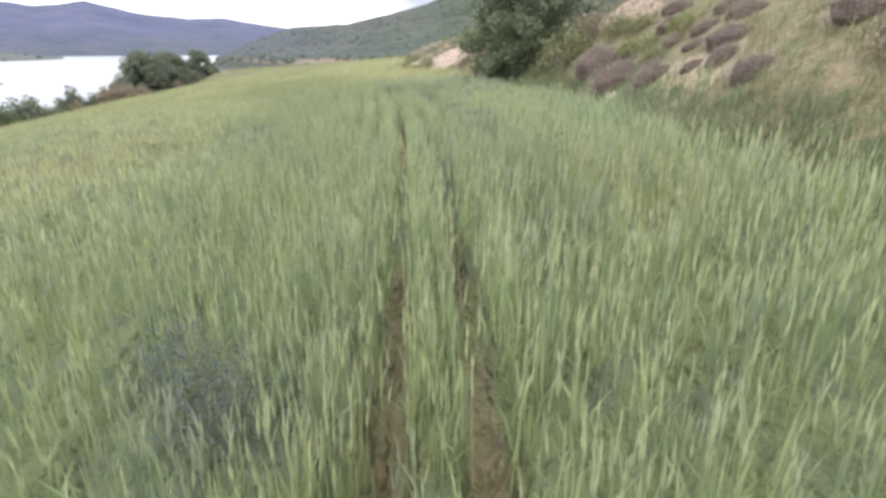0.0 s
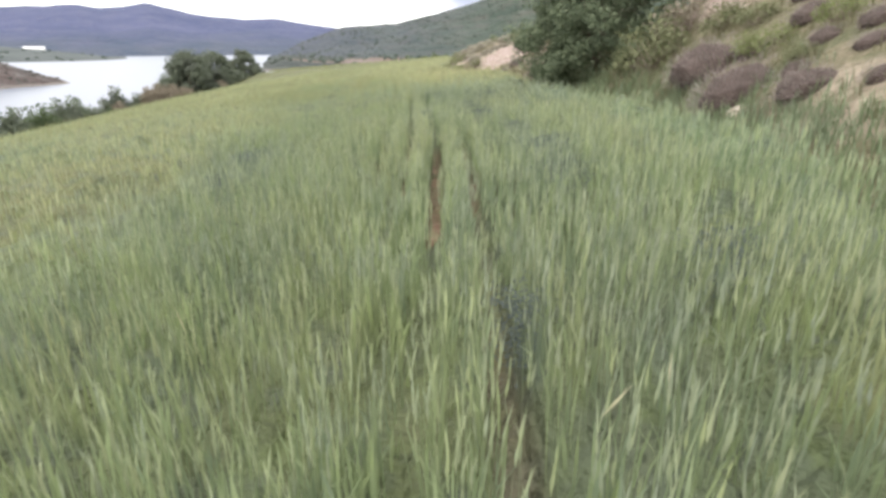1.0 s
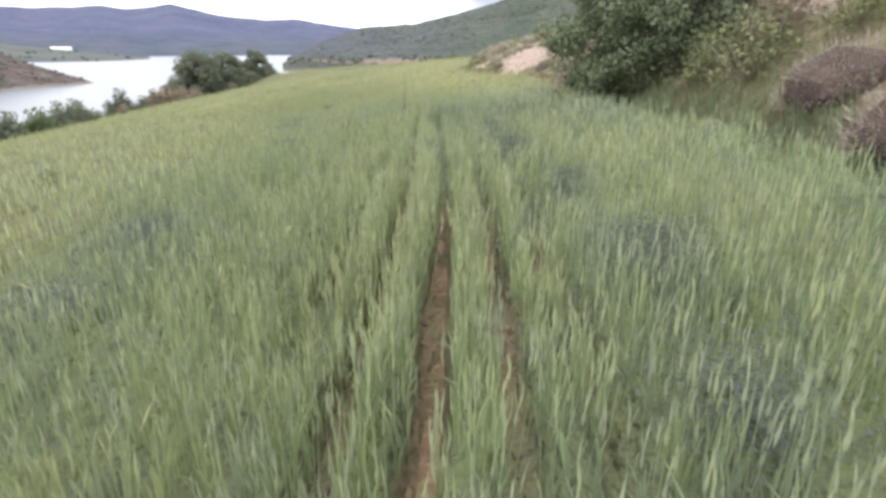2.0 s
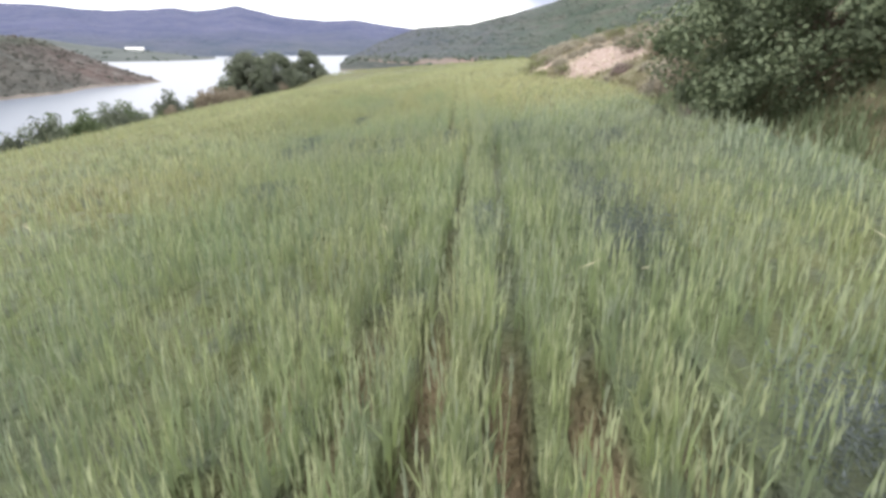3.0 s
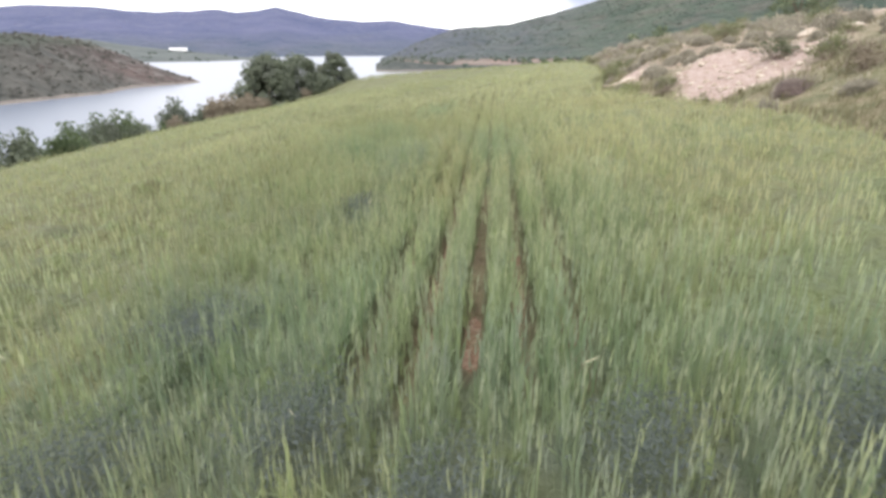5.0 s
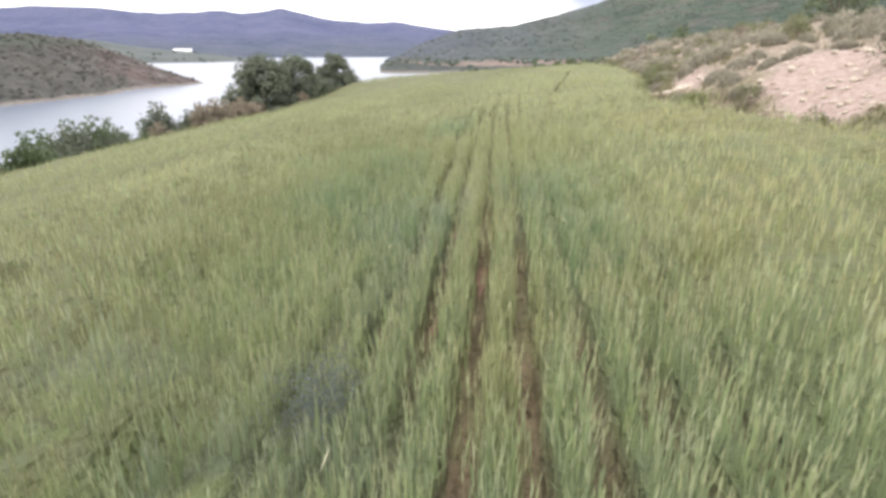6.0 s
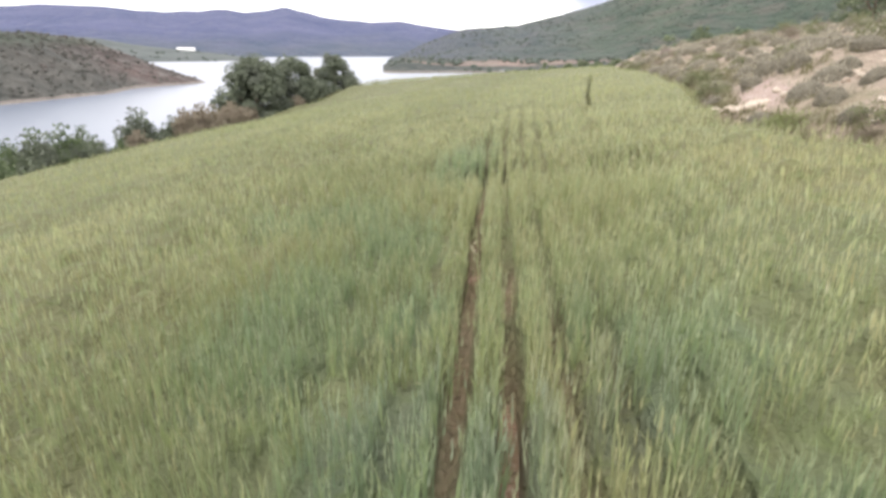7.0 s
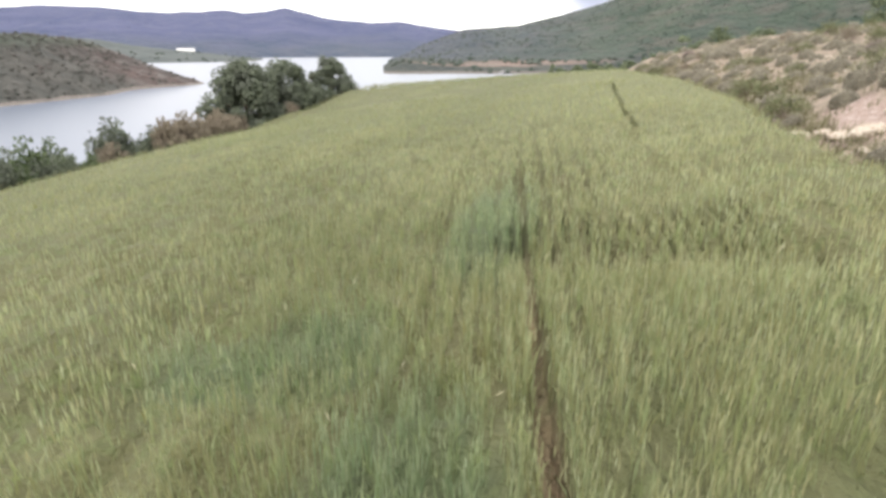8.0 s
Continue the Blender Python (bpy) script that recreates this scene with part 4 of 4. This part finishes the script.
def place(kind, kinds, x, y, scale, turn, sink=0.05, tall=1.0):
    """The first of a kind is moved into place, further ones are copies."""
    tilt = -math.degrees(math.atan(float(land(x + 0.4, y) - land(x - 0.4, y)) / 0.8)) * 0.45 if x > 0 else 0.0
    m = pose(*on_land(x, y, sink), 0, tilt, 0) @ pose(0, 0, 0, 0, 0, turn) @ Matrix.Diagonal((scale, scale, scale * tall, 1))
    ob = kinds[kind]
    if ob.name in used:
        ob = copy_thing(ob, m)
        ob.matrix_basis = m
        return ob
    used.add(ob.name)
    ob.matrix_basis = m
    return ob


# kind, x, y, size, height
HEDGE_NEAR = ((1, -29.0, 36.0, 1.6, 1.6), (0, -27.4, 38.4, 1.5, 1.3), (0, -27.9, 41.0, 1.6, 1.5), (1, -28.2, 42.4, 1.5, 1.6), (1, -27.6, 44.0, 1.5, 1.5), (0, -28.1, 46.9, 1.7, 1.4), (1, -30.4, 47.4, 1.5, 1.6), (1, -27.3, 47.6, 1.1, 1.3), (1, -29.6, 48.4, 1.5, 1.8), (1, -32.3, 49.0, 1.6, 1.8), (0, -27.9, 49.2, 1.2, 1.4), (1, -29.4, 50.0, 1.6, 1.65), (0, -28.5, 50.9, 1.1, 1.5), (1, -27.8, 51.9, 1.0, 1.5), (0, -30.0, 52.0, 1.3, 1.7), (1, -31.0, 52.2, 1.6, 1.7), (2, -27.6, 53.0, 1.0, 1.2))
HEDGE_MIDDLE = ((0, -28.2, 53.4, 1.1, 1.5), (0, -27.3, 54.4, 1.0, 1.3), (0, -29.0, 54.6, 1.55, 1.9), (0, -27.7, 55.8, 1.2, 1.5), (2, -26.7, 56.2, 1.1, 1.4), (0, -30.6, 56.4, 1.3, 1.9), (2, -27.1, 57.0, 1.1, 1.3), (0, -28.8, 57.4, 1.4, 1.6), (2, -26.5, 57.8, 1.3, 1.2), (0, -28.4, 58.0, 1.3, 1.4), (2, -27.4, 58.2, 1.1, 1.3), (0, -27.0, 58.8, 1.1, 1.3), (0, -28.9, 59.1, 1.4, 1.55), (2, -26.7, 60.0, 1.0, 1.2), (2, -25.6, 60.4, 1.0, 1.0), (0, -28.6, 60.4, 1.3, 1.4), (2, -27.7, 60.4, 1.1, 1.2))
HEDGE_FAR = ((2, -27.2, 61.2, 1.1, 1.2), (2, -26.8, 61.6, 1.2, 1.1), (2, -27.6, 62.4, 1.2, 1.3), (0, -28.0, 62.6, 1.3, 1.5), (2, -26.5, 62.8, 1.0, 1.1), (0, -26.4, 64.2, 1.1, 1.3), (0, -28.4, 65.6, 1.4, 1.5), (0, -26.9, 65.6, 1.2, 1.4), (2, -26.3, 66.0, 0.8, 1.0), (2, -24.7, 66.6, 0.9, 0.9), (0, -26.8, 66.8, 1.2, 1.2), (0, -26.0, 66.9, 1.1, 1.3), (0, -26.9, 68.1, 1.2, 1.5), (0, -25.6, 70.6, 1.1, 1.4), (0, -25.7, 72.6, 1.1, 1.5), (0, -24.2, 73.4, 0.9, 1.0), (0, -24.9, 73.6, 1.1, 1.3))
for kind, x, y, sc, tall in HEDGE_NEAR + HEDGE_MIDDLE + HEDGE_FAR:
    place(kind, lake_kinds, x, y, sc, (x * 77) % 360, 0.1, tall * (1.45 if kind == 2 else 1.0))

# shrubs on the bank
bank_kinds = [
    cushion("thorn_shrub", 0.6, 0.5, 3000, 0.13, 0.0065, M_PURPLE, M_TANGLE, "domed grey-purple thorn shrub on the dry bank", 41, "cushion shrubs on the bank"),
    cushion("thorn_shrub", 0.6, 0.46, 3000, 0.13, 0.0065, M_PURPLE, M_TANGLE, "domed grey-purple thorn shrub on the dry bank", 42, "cushion shrubs on the bank"),
    cushion("grey_shrub", 0.6, 0.55, 480, 0.2, 0.022, M_GREY, M_TANGLE_GREY, "pale grey-green cushion shrub on stony ground", 43, "cushion shrubs on the bank"),
    cushion("grey_shrub", 0.6, 0.48, 480, 0.2, 0.022, M_GREY, M_TANGLE_GREY, "pale grey-green cushion shrub on stony ground", 44, "cushion shrubs on the bank"),
    shrub("olive_shrub", 0.6, 0.6, 700, 0.07, M_OLIVE, "olive-green leafy shrub on the dry bank", 45, 0.4, group="leafy shrubs on the bank"),
    shrub("brown_shrub", 0.6, 0.6, 560, 0.065, M_BROWN, "brownish half-dry shrub on the dry bank", 46, 0.7, group="leafy shrubs on the bank"),
    shrub("green_shrub", 0.6, 0.5, 700, 0.07, M_BRIGHT, "bright green weedy shrub at the field edge", 47, 0.2, group="leafy shrubs on the bank"),
    shrub("dark_shrub", 0.6, 0.55, 900, 0.06, M_DARK_LEAF, "dark green leafy shrub on the bank", 48, 0.3, group="leafy shrubs on the bank")]
PURPLE = ((4.1, 15.75, 0.78), (3.95, 14.25, 0.74), (4.05, 12.9, 0.5), (4.0, 10.1, 0.42), (5.1, 14.9, 0.42), (5.0, 13.3, 0.42), (4.65, 11.9, 0.48), (4.3, 11.3, 0.36), (5.3, 12.7, 0.45), (4.7, 9.5, 0.5), (4.75, 13.9, 0.3), (4.6, 12.8, 0.3), (4.45, 15.1, 0.3), (4.25, 13.5, 0.28), (5.7, 13.9, 0.45), (5.6, 15.8, 0.45), (5.9, 12.2, 0.4), (4.2, 11.95, 0.3))
# the dark shrub (7) is added to fill a dark green gap
LEAFY_NEAR = ((4, 4.35, 13.6, 0.3), (6, 5.0, 14.1, 0.35), (6, 4.5, 14.8, 0.45), (4, 4.9, 15.95, 0.4), (4, 4.75, 16.7, 0.45), (4, 3.9, 17.4, 0.75), (5, 4.5, 17.9, 0.8), (4, 3.75, 18.2, 0.6), (1, 2.75, 22.2, 0.48), (4, 3.4, 23.0, 0.8), (7, 2.8, 23.3, 0.42), (5, 5.0, 24.4, 0.7), (5, 3.15, 24.5, 0.8), (5, 3.3, 25.4, 0.5))
LEAFY_FAR = ((4, 5.2, 26.0, 0.7), (2, 3.1, 26.1, 0.9), (2, 3.3, 26.7, 0.65), (2, 4.2, 27.5, 0.7), (3, 6.0, 28.4, 0.6), (2, 3.6, 28.8, 0.5), (5, 4.6, 29.4, 0.6), (3, 3.3, 30.2, 0.45), (2, 5.4, 31.0, 0.6), (5, 3.7, 31.1, 0.5), (7, 3.5, 35.6, 0.62), (5, 1.0, 36.1, 0.3), (4, 1.15, 36.5, 0.4), (4, 0.15, 43.4, 0.6), (4, 0.75, 49.0, 0.7))
LEAFY = LEAFY_NEAR + LEAFY_FAR
PALE = ((1.1, 37.0, 0.4), (0.03, 44.2, 0.5), (1.4, 43.0, 0.6), (1.9, 40.4, 0.6), (2.4, 40.9, 0.45), (0.8, 51.6, 0.6), (0.6, 56.1, 0.6), (2.5, 50.3, 0.6), (0.9, 56.3, 0.6), (0.7, 46.1, 0.6), (1.5, 45.5, 0.6), (2.2, 43.5, 0.6), (6.5, 38.5, 0.6), (6.4, 36.2, 0.55), (8.0, 50.5, 0.8))
for k, (x, y, r) in enumerate(PURPLE):
    place(k % 2, bank_kinds, x, y, r / 0.6, k * 67, 0.05, 0.82 + 0.12 * math.sin(k * 2.1))
for k, (kind, x, y, r) in enumerate(LEAFY):
    place(kind, bank_kinds, x, y, r / 0.6, k * 53, 0.05, 1.0 + 0.2 * math.sin(k * 1.7))
for k, (x, y, r) in enumerate(PALE):
    place(2 + k % 2, bank_kinds, x, y, r / 0.6, k * 41, 0.05, 0.9)
place(6, bank_kinds, 0.2, 37.5, 0.85, 10, 0.0, 1.1)
rs = np.random.RandomState(77)
taken = [(x, y, r) for x, y, r in PURPLE + PALE] + [(x, y, r) for _, x, y, r in LEAFY] + [(3.5, 20.6, 1.4)]
count = 0
for _ in range(9000):
    y = rs.uniform(6, 78)
    y = rs.uniform(38, 60) if rs.uniform() < 0.75 else y
    w = 0.35 + 7.5 * rs.uniform(0, 1) ** 1.5 if y > 26 else rs.uniform(0.8, 8)
    x = float(right_edge(y)) + w
    r = rs.uniform(0.28, 0.6) * (1.25 if y > 37 else 1.0)
    if any((x - a) ** 2 + (y - b) ** 2 < (r + c) ** 2 * 0.72 for a, b, c in taken):
        continue
    if (x - 2.75) ** 2 / 3.2 + (y - 35.7) ** 2 / 7 < 1 or (x - 0.45) ** 2 / 1.0 + (y - 40.7) ** 2 / 2.6 < 1:
        continue
    stony = y > 33
    if not stony and rs.uniform() < 0.45:
        continue
    kind = int(rs.choice([2, 3, 4, 5, 0], p=[0.42, 0.38, 0.1, 0.06, 0.04])) if stony else int(rs.choice([0, 1, 4, 5, 2], p=[0.22, 0.18, 0.3, 0.15, 0.15]))
    place(kind, bank_kinds, x, y, r / 0.6, rs.uniform(0, 360), 0.05, rs.uniform(0.85, 1.35))
    taken.append((x, y, r))
    count += 1
    if count > 300:
        break


# ---- rocks ----
def rock(name, seed, flat=0.6):
    rs = np.random.RandomState(seed)
    bm = bmesh.new()
    bmesh.ops.create_icosphere(bm, subdivisions=2, radius=0.5)
    for v in bm.verts:
        n = noise.noise(v.co * 2.3 + Vector((seed, 0, 0))) * 0.22 + noise.noise(v.co * 5 + Vector((0, seed, 0))) * 0.07
        v.co *= 1 + n
        v.co.z *= flat
        v.co.x *= 1.25
    me = bpy.data.meshes.new(name)
    bm.to_mesh(me)
    bm.free()
    me.materials.append(M_ROCK)
    return tagged(new(name, me), "pale weathered stone lying on the bank", "rock", "stones on the bank")


rocks = [rock("stone", sd, f) for sd, f in ((1, 0.5), (2, 0.4), (3, 0.3))]
for k, (x, y, size) in enumerate(((3.7, 13.65, 0.26), (0.12, 40.4, 0.45), (-0.1, 41.5, 0.4), (0.35, 40.0, 0.55), (0.05, 41.0, 0.3), (-25.3, 58.8, 0.7), (-25.2, 59.6, 0.5), (-25.0, 63.6, 0.8), (-24.7, 64.6, 0.6), (5.0, 37.6, 0.7), (5.6, 36.8, 0.5))):
    place(k % 3, rocks, x, y, size, k * 71, -0.02)
rs = np.random.RandomState(9)
for k in range(58):
    a, q = rs.uniform(0, 6.28), math.sqrt(rs.uniform(0, 1))
    x, y = (2.75 + 1.7 * q * math.cos(a), 35.7 + 2.5 * q * math.sin(a)) if k < 50 else (5.6 + 0.9 * q * math.cos(a), 18.3 + 0.9 * q * math.sin(a))
    if x > float(right_edge(y)) + 0.3:
        place(int(rs.randint(0, 3)), rocks, x, y, rs.uniform(0.06, 0.2), rs.uniform(0, 360), -0.01)


# ---- grass on the bank and along the edge ----
def tufts(rs, n, x, y, height, wide, per, lean=0.5):
    px, py = np.repeat(x, per) + rs.normal(0, 0.05, n * per), np.repeat(y, per) + rs.normal(0, 0.05, n * per)
    base = np.stack([px, py, land(px, py) - 0.02], -1)
    m = n * per
    return blades(base, rs.uniform(0, 6.28, m), rs.uniform(0.05, lean, m), np.repeat(height, per) * rs.uniform(0.6, 1.2, m), np.repeat(wide, per) * rs.uniform(0.7, 1.3, m), rs.uniform(0.1, 1.0, m))


rs = np.random.RandomState(15)
n = 12500
y = rs.uniform(5, 80, n)
w = rs.exponential(3.2, n) + 0.1
x = right_edge(y) + w
bare = ((x - 2.75) ** 2 / 3.2 + (y - 35.7) ** 2 / 7 < 1) | ((x - 0.45) ** 2 / 1.0 + (y - 40.7) ** 2 / 2.6 < 1)
thick = wob(x, y, 3.0, 61) + np.where(y < 33, 0.5, -0.35)
keep = ~bare & (thick > rs.uniform(-0.8, 0.8, n)) & (w < 16)
x, y, w = x[keep], y[keep], w[keep]
v, t = tufts(rs, len(x), x, y, rs.uniform(0.12, 0.3, len(x)), np.where(y < 30, 0.010, 0.02), 7)
bank_grass = new("bank_grass", mesh_np("bank_grass", v, t, [M_DRY]))
tagged(bank_grass, "tufts of half-dry grass on the bank", "grass", kind="stuff")

n = 2600
y = rs.uniform(4, 27, n)
x = right_edge(y) + rs.normal(0.15, 0.3, n)
v, t = tufts(rs, n, x, y, rs.uniform(0.16, 0.36, n), np.full(n, 0.010), 8, 0.4)
edge_grass = new("edge_grass", mesh_np("edge_grass", v, t, [M_WEED]))
tagged(edge_grass, "rank green grass along the field edge", "grass", kind="stuff")

n = 3000
y = rs.uniform(24, 76, n)
x = right_edge(y) + rs.normal(0.2, 0.35, n) - np.abs(rs.normal(0, 0.7, n)) * ((y > 24.5) & (y < 35))
v, t = tufts(rs, n, x, y, rs.uniform(0.12, 0.3, n) + 0.25 * (x < right_edge(y) - 0.2), np.full(n, 0.018), 7, 0.5)
fringe = new("fringe_grass", mesh_np("fringe_grass", v, t, [M_DRY]))
tagged(fringe, "low tan grass between the wheat and the bank", "grass", kind="stuff")

n = 1800
y = rs.uniform(32, 82, n)
x = left_edge(y) - np.abs(rs.normal(0, 1.6, n))
v, t = tufts(rs, n, x, y, rs.uniform(0.3, 0.7, n), np.full(n, 0.05), 6)
shore_grass = new("shore_grass", mesh_np("shore_grass", v, t, [M_DRY]))
tagged(shore_grass, "rough grass on the slope above the lake", "grass", kind="stuff")


# ---- woods and scrub far off ----
def clump_mesh(name, rs, P, size, materials):
    """Many small rough crowns, each of twelve corners."""
    g = (1 + 5 ** 0.5) / 2
    ico = np.array([(-1, g, 0), (1, g, 0), (-1, -g, 0), (1, -g, 0), (0, -1, g), (0, 1, g), (0, -1, -g), (0, 1, -g), (g, 0, -1), (g, 0, 1), (-g, 0, -1), (-g, 0, 1)]) / 1.9
    F = np.array([(0, 11, 5), (0, 5, 1), (0, 1, 7), (0, 7, 10), (0, 10, 11), (1, 5, 9), (5, 11, 4), (11, 10, 2), (10, 7, 6), (7, 1, 8), (3, 9, 4), (3, 4, 2), (3, 2, 6), (3, 6, 8), (3, 8, 9), (4, 9, 5), (2, 4, 11), (6, 2, 10), (8, 6, 7), (9, 8, 1)])
    n = len(P)
    j = 1 + rs.uniform(-0.35, 0.35, (n, 12, 1))
    V = (P[:, None] + ico[None] * j * (size / 2)[:, None, None] * np.array([1.1, 1.1, 0.85]) + np.array([0, 0, 1]) * (size * 0.25)[:, None, None]).reshape(-1, 3)
    T = (F[None] + (np.arange(n) * 12)[:, None, None]).reshape(-1, 3)
    return mesh_np(name, V, T, materials)


def scatter(name, grid, n, low, high, sizes, material, label, seed, rows=(0, 1)):
    rs = np.random.RandomState(seed)
    X, Y, Z = grid
    a = rs.uniform(low, high, n) * (X.shape[1] - 1.01)
    b = (rows[0] + (rows[1] - rows[0]) * rs.uniform(0, 1, n)) * (X.shape[0] - 6.01)
    i, j = b.astype(int), a.astype(int)
    fi, fj = (b - i), (a - j)
    def at(M):
        return M[i, j] * (1 - fi) * (1 - fj) + M[i + 1, j] * fi * (1 - fj) + M[i, j + 1] * (1 - fi) * fj + M[i + 1, j + 1] * fi * fj
    P = np.stack([at(X), at(Y), at(Z)], -1)
    ok = (P[:, 2] > WATER + 0.5) & (wob(P[:, 0], P[:, 1], 90, seed) + 0.6 * wob(P[:, 0], P[:, 1], 30, seed + 1) > rs.uniform(-0.6, 0.9, n))
    P = P[ok]
    tagged(new(name, clump_mesh(name, rs, P, rs.uniform(*sizes, len(P)), [material])), label, "trees", kind="stuff")


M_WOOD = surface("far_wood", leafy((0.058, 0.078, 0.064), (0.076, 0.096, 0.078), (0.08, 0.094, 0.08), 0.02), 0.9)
M_SCRUB = surface("far_scrub", leafy((0.062, 0.066, 0.057), (0.086, 0.084, 0.073), (0.098, 0.085, 0.079), 0.05), 0.9)
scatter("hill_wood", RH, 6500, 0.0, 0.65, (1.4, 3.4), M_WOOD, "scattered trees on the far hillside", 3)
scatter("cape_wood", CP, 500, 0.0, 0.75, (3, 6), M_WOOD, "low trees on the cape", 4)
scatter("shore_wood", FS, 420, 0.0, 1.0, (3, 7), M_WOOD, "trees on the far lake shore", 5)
rs = np.random.RandomState(6)
x, y = rs.uniform(-420, -236, 2600), rs.uniform(180, 392, 2600)
z = peninsula_height(x, y)
keep = (z > WATER + 1.5) & ((z > -8) & (rs.uniform(0, 1, 2600) < 0.6) | (rs.uniform(0, 1, 2600) < np.interp(y, (310, 350), (0.8, 0.3))))
P = np.stack([x, y, z], -1)[keep]
tagged(new("peninsula_scrub", clump_mesh("peninsula_scrub", rs, P, rs.uniform(0.8, 2.2, len(P)), [M_SCRUB])), "dark scrub on the peninsula", "scrub", kind="stuff")

# ---- buildings and works by the lake ----
M_WHITE = surface("white_sheet", two_tone((0.75, 0.75, 0.74), (0.82, 0.82, 0.81), (0.7, 0.7, 0.7), 0.1, 1.0), 0.6)
M_CONCRETE = surface("pale_concrete", two_tone((0.30, 0.29, 0.28), (0.37, 0.36, 0.35), (0.25, 0.25, 0.24), 0.2, 2.0), 0.9)


def prism(name, outline, length, material):
    """A solid with that outline (across, up), drawn out along x."""
    bm = bmesh.new()
    a = [bm.verts.new((-length / 2, p, q)) for p, q in outline]
    b = [bm.verts.new((length / 2, p, q)) for p, q in outline]
    k = len(outline)
    bm.faces.new(a[::-1]), bm.faces.new(b)
    for i in range(k):
        bm.faces.new((a[i], a[(i + 1) % k], b[(i + 1) % k], b[i]))
    bmesh.ops.recalc_face_normals(bm, faces=bm.faces)
    me = bpy.data.meshes.new(name)
    bm.to_mesh(me)
    bm.free()
    me.materials.append(material)
    return me


barn = tagged(new("barn"), "long white barn on the far lake shore", "barn")
barn.matrix_basis = pose(-885, 1222, -1.5, 0, 0, 36)
part("wall", prism("wall", ((-7, -4), (7, -4), (7, 3.2), (-7, 3.2)), 38, M_WHITE), barn)
part("roof", prism("roof", ((-7.6, 3.21), (7.6, 3.21), (0, 5.6)), 39, M_WHITE), barn)
shore_road = new("shore_road", prism("shore_road", ((-10, -6), (10, -6), (6, 1.2), (-6, 1.2)), 300, M_CONCRETE))
shore_road.matrix_basis = pose(-1130, 1840, -15.0, 0, 0, 31)
tagged(shore_road, "pale embankment road along the far shore", "road", kind="structure")
slipway = new("slipway", prism("slipway", ((-5, -4), (6, -4), (6, -1.5), (-5, 3.2), (-6, 3.2)), 3.0, M_CONCRETE))
slipway.matrix_basis = pose(-77, 585, -19.5, 0, 0, 70)
tagged(slipway, "pale concrete slipway at the lake's edge", "slipway")


# ---- small things in the field and on the bank ----
M_VETCH = surface("vetch", leafy((0.08, 0.10, 0.09), (0.13, 0.152, 0.142), (0.10, 0.118, 0.12), 3.0), 0.85, 0.15)
rs = np.random.RandomState(88)
pieces = []
for x, y, r in VETCH:
    n = int(5200 * (r / 0.35) ** 1.6)
    p = np.stack([x + rs.normal(0, r * 0.55, n), y + rs.normal(0, r * 0.7, n), np.zeros(n)], -1)
    p[:, 2] = land(p[:, 0], p[:, 1]) + rs.uniform(0.22, 0.54, n)
    v, t = flakes(p, rs.normal(0, 0.6, (n, 3)) + np.array([0, 0, 0.5]), rs.uniform(0.014, 0.034, n), 0.26, rs)
    pieces.append((v, t, 0))
V, T, W = stack(pieces)
tagged(new("vetch", mesh_np("vetch", V, T, [M_VETCH])), "patches of grey-blue vetch tangled in the wheat", "weeds", kind="stuff")

n = 80
y = rs.uniform(4.6, 36, n)
x = spine(y) + rs.uniform(-3, 3, n)
a, tip = rs.uniform(0, 6.28, n), rs.uniform(0.2, 1.3, n)
base = np.stack([x, y, land(x, y) + rs.uniform(0.45, 0.62, n)], -1)
d = np.stack([np.cos(a) * np.sin(tip), np.sin(a) * np.sin(tip), np.cos(tip)], -1)
v, t = spindles(base, base + d * rs.uniform(0.06, 0.15, n)[:, None], np.full(n, 0.007), 3, 0.5)
tagged(new("loose_straw", mesh_np("loose_straw", v, t, [M_STRAW])), "bits of pale dry straw caught in the wheat", "straw", kind="stuff")

n = 1500
y = rs.uniform(33, 62, n)
w = 0.2 + 8 * rs.uniform(0, 1, n) ** 1.5
x = right_edge(y) + w
keep = (wob(x, y, 2.5, 71) > rs.uniform(-0.6, 0.8, n)) | ((x - 2.75) ** 2 / 3.2 + (y - 35.7) ** 2 / 7 < 1)
x, y = x[keep], y[keep]
P = np.stack([x, y, land(x, y) - 0.02], -1)
tagged(new("rubble", clump_mesh("rubble", rs, P, rs.uniform(0.04, 0.17, len(P)) * rs.uniform(0.6, 1.4, len(P)), [M_ROCK])), "loose pale stones strewn over the bare bank", "stones", kind="stuff")
